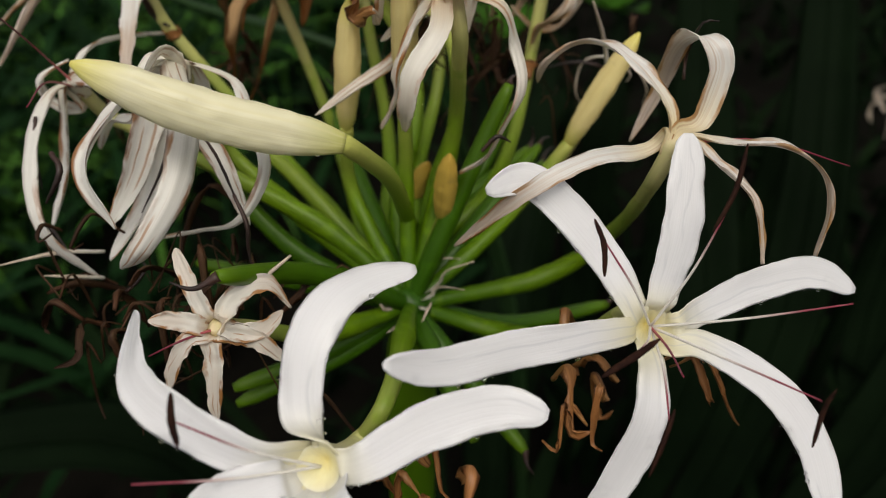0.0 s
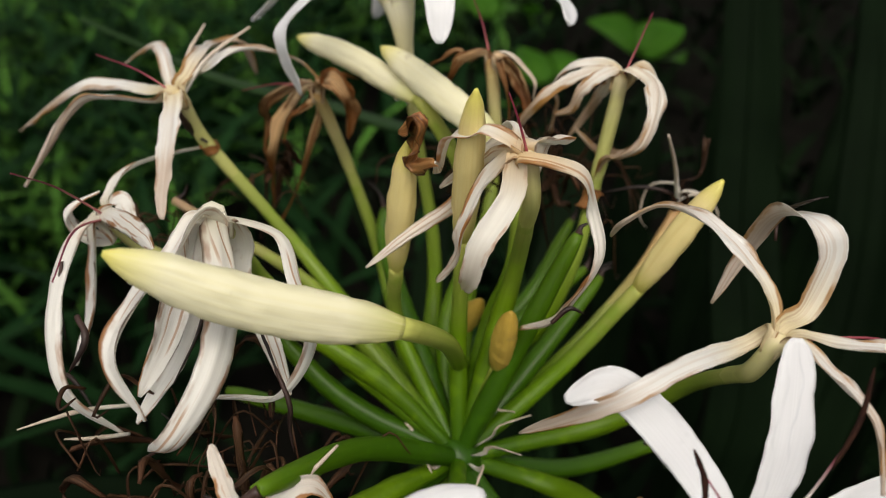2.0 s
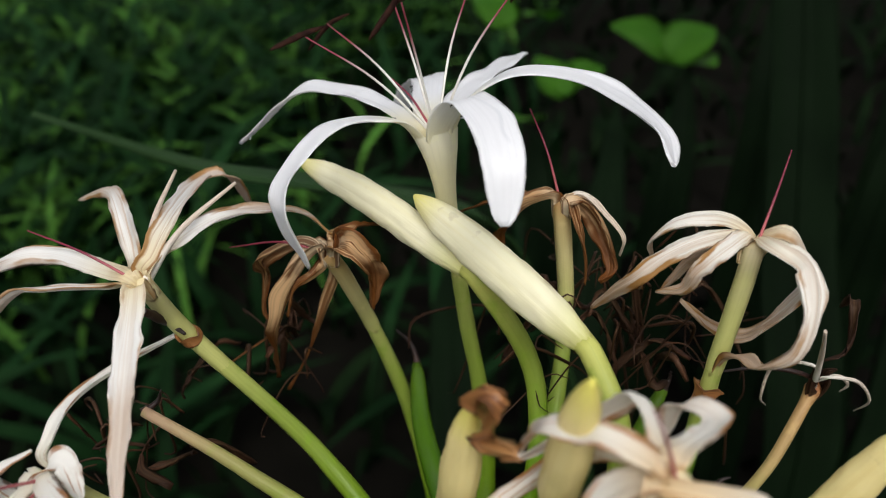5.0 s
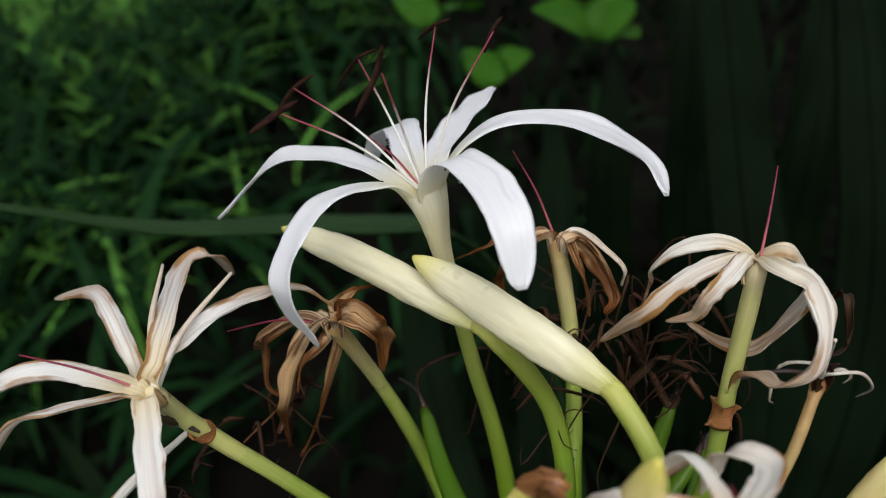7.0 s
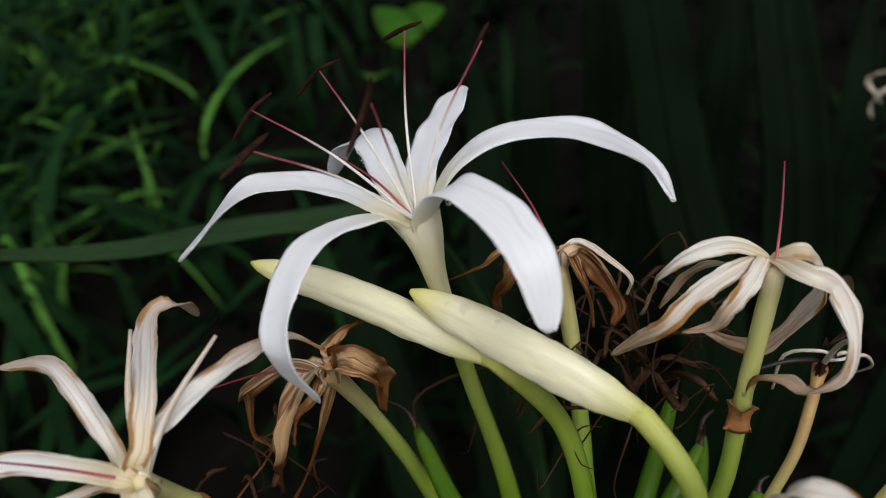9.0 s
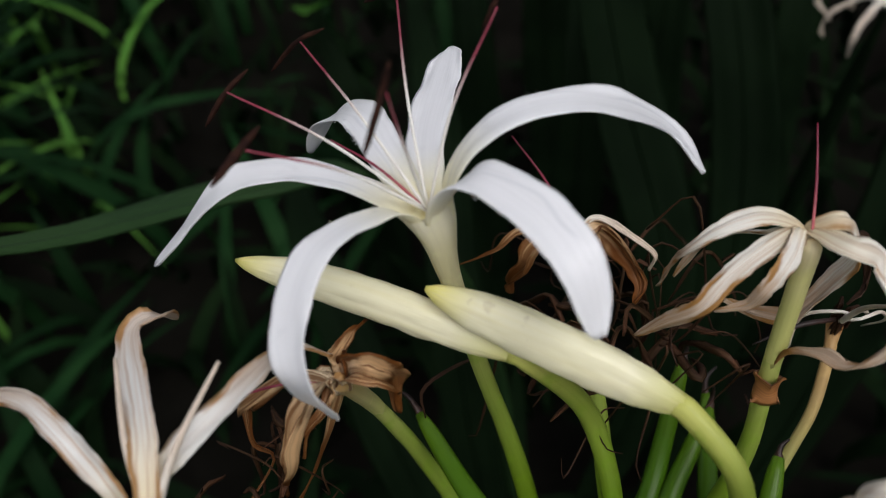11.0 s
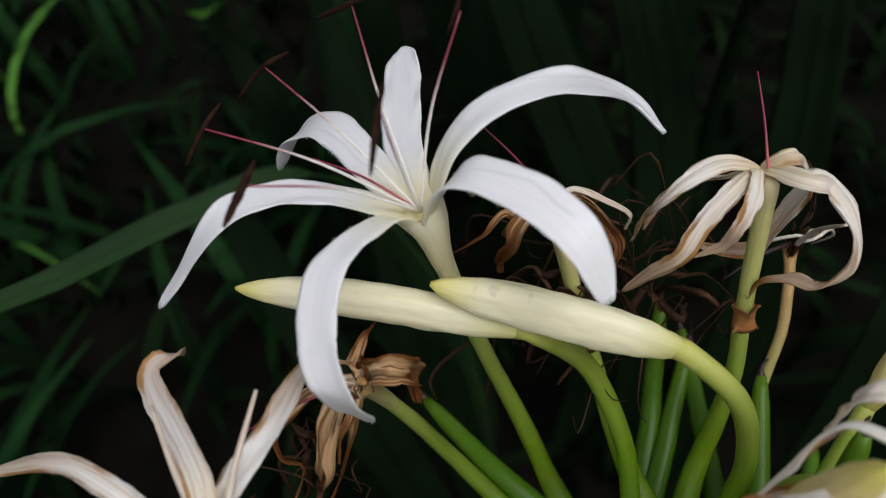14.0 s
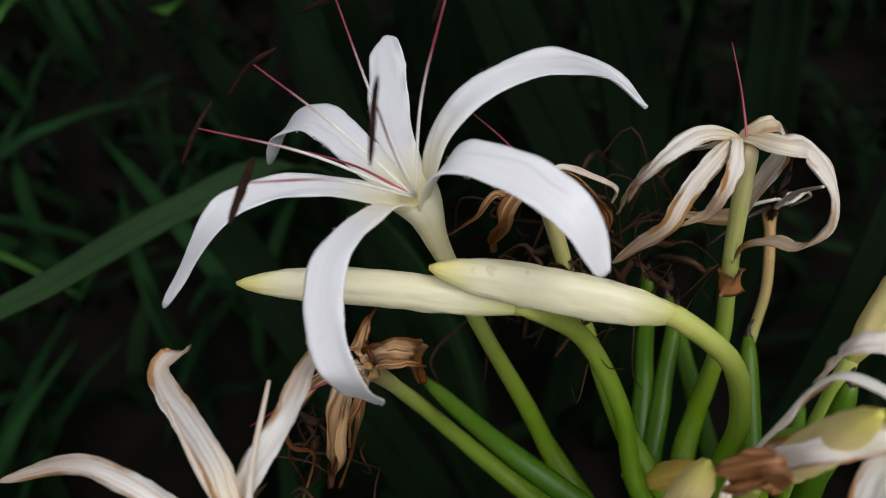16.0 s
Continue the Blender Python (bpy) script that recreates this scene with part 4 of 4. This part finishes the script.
tepal(hanging_flower, [(-0.0833, 0.2166, 0.8635), (-0.0882, 0.2063, 0.8565), (-0.0948, 0.1924, 0.8511), (-0.0978, 0.1818, 0.8421), (-0.0891, 0.1744, 0.8293)], width=0.0100)
tepal(hanging_flower, [(-0.0857, 0.2247, 0.8475), (-0.0886, 0.2200, 0.8320), (-0.0964, 0.2106, 0.8141), (-0.1078, 0.2009, 0.7992)], width=0.0100)
tepal(hanging_flower, [(-0.0914, 0.2233, 0.8530), (-0.0964, 0.2261, 0.8379), (-0.1119, 0.2367, 0.8319), (-0.1241, 0.2480, 0.8152)], width=0.0085)

spent_stalk([HUB, (-0.0419, 0.2987, 0.7906), (-0.0493, 0.3449, 0.7875)], thread=(-0.0565, 0.3520, 0.7982))

spent_stalk([HUB, (-0.0565, 0.2450, 0.7553), (-0.1045, 0.2616, 0.7530)])

spent_stalk([HUB, (-0.0401, 0.1967, 0.7959), (-0.0585, 0.1583, 0.8248)], thread=(-0.0704, 0.1574, 0.8237))

spent_stalk([HUB, (-0.0467, 0.2091, 0.7484), (-0.0749, 0.1948, 0.7462)])

spent_stalk([HUB, (-0.0390, 0.2128, 0.7448), (-0.0764, 0.1984, 0.7341)])

spent_stalk([HUB, (0.0290, 0.2450, 0.7327), (0.0754, 0.2711, 0.7214)], thread=(0.0837, 0.2725, 0.7232))

spent_stalk([HUB, (0.0410, 0.2852, 0.7958)], thread=(0.0455, 0.2875, 0.7989))

spent_stalk([HUB, (-0.0087, 0.2769, 0.7593), (0.0163, 0.3047, 0.7706), (0.0336, 0.3233, 0.7979)], thread=(0.0356, 0.3253, 0.8039))

spent_stalk([HUB, (0.0244, 0.2486, 0.8394)], thread=(0.0272, 0.2505, 0.8419))

spent_stalk([HUB, (-0.0607, 0.2629, 0.7981), (-0.0921, 0.2791, 0.8118), (-0.1220, 0.2910, 0.8227)], thread=(-0.1171, 0.2946, 0.8277), hollow=True)

spent_stalk([HUB, (0.0116, 0.1750, 0.7406)])

spent_stalk([HUB, (0.0300, 0.1794, 0.7294)], thread=(0.0330, 0.1748, 0.7228))

spent_stalk([HUB, (-0.0547, 0.2402, 0.7731), (-0.0897, 0.2606, 0.8009)])

spent_stalk([HUB, (-0.0106, 0.2714, 0.7609), (0.0139, 0.2940, 0.7681), (0.0401, 0.3132, 0.7797)], thread=(0.0411, 0.3152, 0.7897))

spent_stalk([HUB, (0.0487, 0.3238, 0.7662)], thread=(0.0555, 0.3292, 0.7722))

dry_strand(hanging_flower, [(-0.0623, 0.1978, 0.8259), (-0.0583, 0.1924, 0.8183), (-0.0586, 0.1904, 0.8102), (-0.0575, 0.1879, 0.8034)])

dry_strand(hanging_flower, [(-0.1109, 0.2005, 0.7823), (-0.1026, 0.2024, 0.7883), (-0.0994, 0.2058, 0.7929), (-0.1044, 0.2095, 0.7947)], radius=0.0005)

dry_strand(drooping_flower, [(-0.1400, 0.2191, 0.8019), (-0.1327, 0.2155, 0.8018), (-0.1258, 0.2100, 0.7940)])

dry_strand(drooping_flower, [(-0.1343, 0.2314, 0.8361), (-0.1345, 0.2249, 0.8270), (-0.1331, 0.2190, 0.8154)])

dry_strand(hanging_flower, [(-0.0823, 0.2151, 0.8451), (-0.0847, 0.2060, 0.8325), (-0.0914, 0.1969, 0.8199)], radius=0.0004)

dry_strand(hanging_flower, [(-0.0725, 0.2103, 0.8400), (-0.0667, 0.2037, 0.8341), (-0.0597, 0.1944, 0.8210)], radius=0.0004)

dry_strand(drooping_flower, [(-0.1159, 0.2135, 0.7937), (-0.1274, 0.2050, 0.7992), (-0.1403, 0.1946, 0.8019)], radius=0.0006, pale=True)

dry_strand(drooping_flower, [(-0.1160, 0.2082, 0.7863), (-0.1218, 0.2005, 0.7927), (-0.1289, 0.1967, 0.7961)], radius=0.0006, pale=True)

dry_strand(drooping_flower, [(-0.1178, 0.2051, 0.8366), (-0.1137, 0.1992, 0.8333), (-0.1193, 0.1962, 0.8241)], radius=0.0008)

dry_strand(streaked_flower_low, [(0.0813, 0.2393, 0.8445), (0.0816, 0.2418, 0.8522), (0.0766, 0.2176, 0.8709), (0.0826, 0.2208, 0.8704)], radius=0.0005)

dry_strand(cream_flower, [(0.0135, 0.2129, 0.8322), (0.0181, 0.2138, 0.8368), (0.0226, 0.2147, 0.8344)], radius=0.0006)

collar(streaked_flower, (-0.1098, 0.3056, 0.8383), (-0.1125, 0.3029, 0.8495), 0.0029)

collar(curled_flower, (0.0345, 0.2937, 0.8265), (0.0368, 0.2966, 0.8384), 0.0030, 0.0090)

dry_strand(streaked_flower, [(-0.1149, 0.2949, 0.8566), (-0.1144, 0.3045, 0.8440), (-0.1092, 0.3021, 0.8419)], radius=0.0011)

# ---- withered remains ----
withered_clump((0.049, 0.167, 0.774), 0.022, 9, 11, rust_petal, "withered brown flower with papery strips under a white flower")
withered_clump((0.002, 0.126, 0.776), 0.020, 8, 12, rust_petal, "withered orange-brown flower low in the umbel")
withered_clump((0.025, 0.328, 0.822), 0.034, 34, 13, dry_petal, "tangle of dark dried tepals between the stalks")
withered_clump((0.000, 0.325, 0.826), 0.024, 22, 14, dry_petal, "dark brown shrivelled flower remains behind the buds")
withered_clump((-0.092, 0.332, 0.812), 0.020, 16, 15, dry_petal, "dark hanging strips of a dried flower")
withered_clump((-0.067, 0.195, 0.790), 0.026, 30, 16, dry_petal, "dark dried flower remains among the low stalks")
withered_clump((-0.128, 0.298, 0.806), 0.018, 18, 17, dry_petal, "dark dried flower remains beside a stalk")
withered_clump((-0.105, 0.190, 0.790), 0.024, 24, 18, dry_petal, "dark dried remains under hanging white tepals")

# ---- stem of the umbel ----
stem = thing("lily_plant", (-0.02, 0.30, 0.0), "spider lily plant with stout stem and strap leaves coloured for shade", "plant")
part("flower_stem", tube([(-0.02, 0.30, -0.01), (-0.022, 0.285, 0.35), (-0.014, 0.238, 0.70), HUB], [(0, 0.016), (0.5, 0.013), (0.95, 0.011), (1, 0.006)], 30, 18, 2, 0.06, 0.05), spent_green, stem)
crown = bmesh.new()
bmesh.ops.create_uvsphere(crown, u_segments=20, v_segments=12, radius=0.008)
for v in crown.verts:
    v.co = v.co * (1 + 0.12 * noise.noise(v.co * 300)) + V(HUB)
for f in crown.faces:
    f.smooth = True
part("crown", crown, spent_green, stem)
rnd = random.Random(5)
for k in range(11):
    a = math.tau * k / 11 + rnd.uniform(-0.2, 0.2)
    d = Vector((math.cos(a), math.sin(a), rnd.uniform(0.2, 1.2))).normalized()
    p = V(HUB) + d * 0.008
    part("dry_bract", ribbon([p, p + d * 0.008, p + d * 0.011 + Vector((0, 0, 0.003)), p + d * rnd.uniform(0.013, 0.020) + Vector((rnd.uniform(-0.006, 0.006), rnd.uniform(-0.006, 0.006), 0.0))], 0.0016, Vector((rnd.gauss(0, 1), rnd.gauss(0, 1), 1)), LIMP, 0.2, 0.0003, 10, 2, 0.4, 1.0, k), spent_skin, stem)


# ---- strap leaves of the lily ----
STRAP = [(0, 0.55), (0.2, 0.8), (0.5, 1.0), (0.8, 0.72), (0.93, 0.36), (1, 0.03)]


def strap_leaf(points, width, twist=0.0, skin_of=shaded_strap_skin):
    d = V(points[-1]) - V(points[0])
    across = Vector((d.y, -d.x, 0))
    leaf = part("strap_leaf", ribbon(points, width, across, STRAP, 0.10, 0.0016, 44, 6, 0.10, twist, points[0][0] * 30, Vector((0, 0, 1)), 0.03), skin_of, stem, "long strap leaf with its shade put into the green")
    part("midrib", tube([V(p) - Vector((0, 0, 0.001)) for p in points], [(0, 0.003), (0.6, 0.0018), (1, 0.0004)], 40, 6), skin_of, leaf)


strap_leaf([(0.10, 0.62, 0.0), (0.07, 0.60, 0.40), (0.00, 0.56, 0.68), (-0.08, 0.515, 0.755), (-0.16, 0.47, 0.80), (-0.218, 0.441, 0.843)], 0.036, 0.0, lit_strap)
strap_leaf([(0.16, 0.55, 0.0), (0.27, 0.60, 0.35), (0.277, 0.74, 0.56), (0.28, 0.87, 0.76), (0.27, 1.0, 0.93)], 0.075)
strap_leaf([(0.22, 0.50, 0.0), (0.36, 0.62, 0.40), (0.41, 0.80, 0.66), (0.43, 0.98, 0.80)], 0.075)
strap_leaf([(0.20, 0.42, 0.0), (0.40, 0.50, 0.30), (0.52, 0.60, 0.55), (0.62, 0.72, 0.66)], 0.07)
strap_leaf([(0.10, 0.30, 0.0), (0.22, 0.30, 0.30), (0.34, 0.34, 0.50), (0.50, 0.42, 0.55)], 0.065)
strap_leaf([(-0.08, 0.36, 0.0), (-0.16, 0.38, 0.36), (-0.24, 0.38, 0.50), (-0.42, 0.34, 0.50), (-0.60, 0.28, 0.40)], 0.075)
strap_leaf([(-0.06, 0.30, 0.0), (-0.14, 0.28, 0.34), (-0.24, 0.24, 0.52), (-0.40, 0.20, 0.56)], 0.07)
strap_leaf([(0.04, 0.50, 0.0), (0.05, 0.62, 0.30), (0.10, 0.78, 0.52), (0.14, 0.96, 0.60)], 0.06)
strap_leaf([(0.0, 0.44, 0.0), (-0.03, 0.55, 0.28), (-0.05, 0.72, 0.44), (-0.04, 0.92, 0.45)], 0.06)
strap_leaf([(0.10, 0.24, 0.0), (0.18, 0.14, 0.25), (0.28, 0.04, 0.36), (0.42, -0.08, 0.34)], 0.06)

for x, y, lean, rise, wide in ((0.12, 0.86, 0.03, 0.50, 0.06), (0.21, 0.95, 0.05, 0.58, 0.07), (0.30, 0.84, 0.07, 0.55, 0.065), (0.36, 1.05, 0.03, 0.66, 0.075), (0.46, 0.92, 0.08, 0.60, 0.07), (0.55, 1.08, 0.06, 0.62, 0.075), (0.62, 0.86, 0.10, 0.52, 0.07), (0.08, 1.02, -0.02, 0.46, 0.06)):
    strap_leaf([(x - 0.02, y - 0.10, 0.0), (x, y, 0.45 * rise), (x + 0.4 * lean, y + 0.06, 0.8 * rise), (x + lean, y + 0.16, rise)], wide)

# ---- climbing leaves behind ----
def heart_leaf(place, size, turn, tilt, lean):
    ob = thing("creeper_leaf", place, "bright green heart-shaped creeper leaf on a thin stalk", "leaf", "creeper leaves behind the lily")
    bm = bmesh.new()
    layer = bm.loops.layers.uv.new("UVMap")
    m = Euler((radians(tilt), radians(lean), radians(turn))).to_matrix()
    rows = []
    for i in range(11):
        s = i / 10
        w = (math.sin(math.pi * min(1, s * 1.0) ** 0.62) ** 0.8) * 0.52 if 0 < s < 1 else 0.0
        rows.append([bm.verts.new(V(place) + m @ (Vector((x * w, s - 0.45 - (0.14 * abs(x) if s < 0.3 else 0), 0.10 * abs(x) * w * 2 + 0.05 * math.sin(4 * s) - 0.25 * (s - 0.4) ** 2)) * size)) for x in (-1, -0.66, -0.33, 0, 0.33, 0.66, 1)])
    for i in range(10):
        for j in range(6):
            f = bm.faces.new((rows[i][j], rows[i][j + 1], rows[i + 1][j + 1], rows[i + 1][j]))
            f.smooth = True
            for loop, uv in zip(f.loops, ((j / 6, i / 10), ((j + 1) / 6, i / 10), ((j + 1) / 6, (i + 1) / 10), (j / 6, (i + 1) / 10))):
                loop[layer].uv = uv
    bmesh.ops.solidify(bm, geom=bm.faces[:], thickness=0.0006)
    part("blade", bm, ivy_skin, ob)
    p = V(place)
    part("leaf_stalk", tube([p - m @ Vector((0, 0.4 * size, 0)), p + Vector((0.01, 0.02, -0.06)), Vector((p.x + 0.03, p.y + 0.06, 0.0))], [(0, 0.0008), (1, 0.0008)], 14, 6), shaded_strap_skin, ob)


for place, size, turn, tilt, lean in (((0.073, 1.084, 0.582), 0.065, 30, 35, 10), ((0.122, 1.10, 0.575), 0.05, -70, 20, 15), ((0.190, 1.117, 0.617), 0.075, 70, 30, -12), ((0.258, 1.117, 0.610), 0.072, -60, 28, 14), ((-0.005, 1.08, 0.67), 0.06, 40, 30, 0), ((0.06, 1.14, 0.64), 0.05, 140, 24, 10), ((0.285, 1.13, 0.575), 0.045, 200, 22, 10), ((0.04, 1.05, 0.535), 0.05, 160, 30, 5)):
    heart_leaf(place, size, turn, tilt, lean)

# ---- a second umbel far to the side ----
FAR = (0.415, 0.60, 0.665)
far = thing("lily_flower", (0.43, 0.66, 0.0), "pale withered spider lily flower of a neighbouring plant", "flower")
# Dark stalk skin and duller tepal skin stand in for shade on this flower.
part("flower_stalk", tube([(0.43, 0.66, 0.0), (0.425, 0.63, 0.4), FAR], [(0, 0.012), (0.8, 0.008), (1, 0.003)], 20, 10), shaded_strap_skin, far)
rnd = random.Random(8)
for k in range(9):
    a = math.tau * k / 9
    c, d = Vector(FAR), Vector((math.cos(a), math.sin(a), 0))
    part("tepal", ribbon([c, c + d * 0.02 + Vector((0, 0, 0.012)), c + d * rnd.uniform(0.035, 0.05) - Vector((0, 0, 0.004)), c + d * rnd.uniform(0.03, 0.055) - Vector((0, 0, 0.022))], 0.007, Vector((-d.y, d.x, 0)), LIMP, 0.25, 0.0004, 18, 4, 0.4, 0.5, k), spent_skin, far)

# ---- ground, grass and weeds ----
bm = bmesh.new()
bmesh.ops.create_grid(bm, x_segments=120, y_segments=120, size=60)
for v in bm.verts:
    s = max(abs(v.co.x), abs(v.co.y)) / 60
    v.co.x *= 0.02 + 0.98 * s * s
    v.co.y *= 0.02 + 0.98 * s * s
    v.co.z = 0.03 * noise.noise(v.co * 1.3) - 0.01 if s < 0.9 else 0.0
bm.verts.ensure_lookup_table()
data = bpy.data.meshes.new("ground")
bm.to_mesh(data)
bm.free()
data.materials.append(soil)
ground = tagged(new("ground", data), "garden soil under grass and weeds, darkened to stand for shade", "ground", kind="structure")


def blades(name, count, area, height, width, droop, material, label, seed, density=None):
    """Many curved, tapered blades standing on the ground, as one mesh."""
    rng = np.random.default_rng(seed)
    verts, faces, uvs = [], [], []
    made = 0
    while made < count:
        x, y = rng.uniform(area[0], area[1]), rng.uniform(area[2], area[3])
        if density and rng.random() > density(x, y):
            continue
        made += 1
        a, h = rng.uniform(0, math.tau), rng.uniform(*height)
        w, dr = rng.uniform(*width), rng.uniform(*droop)
        d = np.array((math.cos(a), math.sin(a), 0.0))
        b = a + math.pi / 2 + rng.uniform(-0.5, 0.5)
        sd = np.array((math.cos(b), math.sin(b), 0.0))
        base = len(verts)
        n = 6
        for i in range(n + 1):
            s = i / n
            c = np.array((x, y, 0.0)) + d * (dr * h * s * s) + np.array((0, 0, h * (s - 0.38 * dr * s * s * s)))
            ww = w * (0.55 + 0.9 * s - 1.42 * s * s * s) * 0.5
            lift = np.array((0, 0, 0.18 * ww))
            for k, off in enumerate((-1, 0, 1)):
                verts.append(tuple(c + sd * ww * off + lift * abs(off)))
        for i in range(n):
            for k in range(2):
                p = base + i * 3 + k
                faces.append((p, p + 1, p + 4, p + 3))
                uvs += [(k / 2, i / n), ((k + 1) / 2, i / n), ((k + 1) / 2, (i + 1) / n), (k / 2, (i + 1) / n)]
    data = bpy.data.meshes.new(name)
    data.from_pydata(verts, [], faces)
    data.uv_layers.new(name="UVMap").data.foreach_set("uv", np.array(uvs, dtype=np.float32).ravel())
    data.polygons.foreach_set("use_smooth", np.ones(len(faces), dtype=bool))
    data.materials.append(material)
    return tagged(new(name, data), label, "grass", kind="stuff")


def lawn(x, y):
    edge = -0.92 + 0.46 * max(0.0, y - 1.3) + 0.10 * math.sin(5 * y)
    return 1.0 if x < edge + 0.06 else 0.06 if x < edge + 0.42 else 0.0


def beside(x, y):
    return 0.0 if abs(x) < 0.2 and abs(y - 0.3) < 0.2 else 1.0


blades("grass", 6400, (-3.0, 0.3, 1.0, 5.0), (0.14, 0.34), (0.010, 0.022), (0.6, 1.3), grass_skin, "lush uneven green grass behind the lily", 21, lawn)
blades("broad_grass", 1100, (-1.6, 0.4, 1.0, 2.8), (0.18, 0.40), (0.024, 0.044), (0.5, 1.2), dimmed_weed_skin, "broad-bladed weeds in the grass, green darkened to stand for shade", 22, lambda x, y: max(0.18 if x < -0.42 else 0.07, lawn(x, y)) if x < 0.2 else 0.02)
blades("low_weeds", 2000, (-1.4, 1.8, -0.6, 4.0), (0.08, 0.24), (0.020, 0.042), (0.6, 1.2), shaded_weed, "low weeds round the lily, shade put into their colour", 23, beside)
blades("bent_weeds", 34, (-0.85, 0.05, 0.5, 1.4), (0.16, 0.40), (0.022, 0.040), (0.6, 1.3), dimmed_weed_skin, "bent strap-like weeds beside the lily, shade put into their colour", 24, beside)
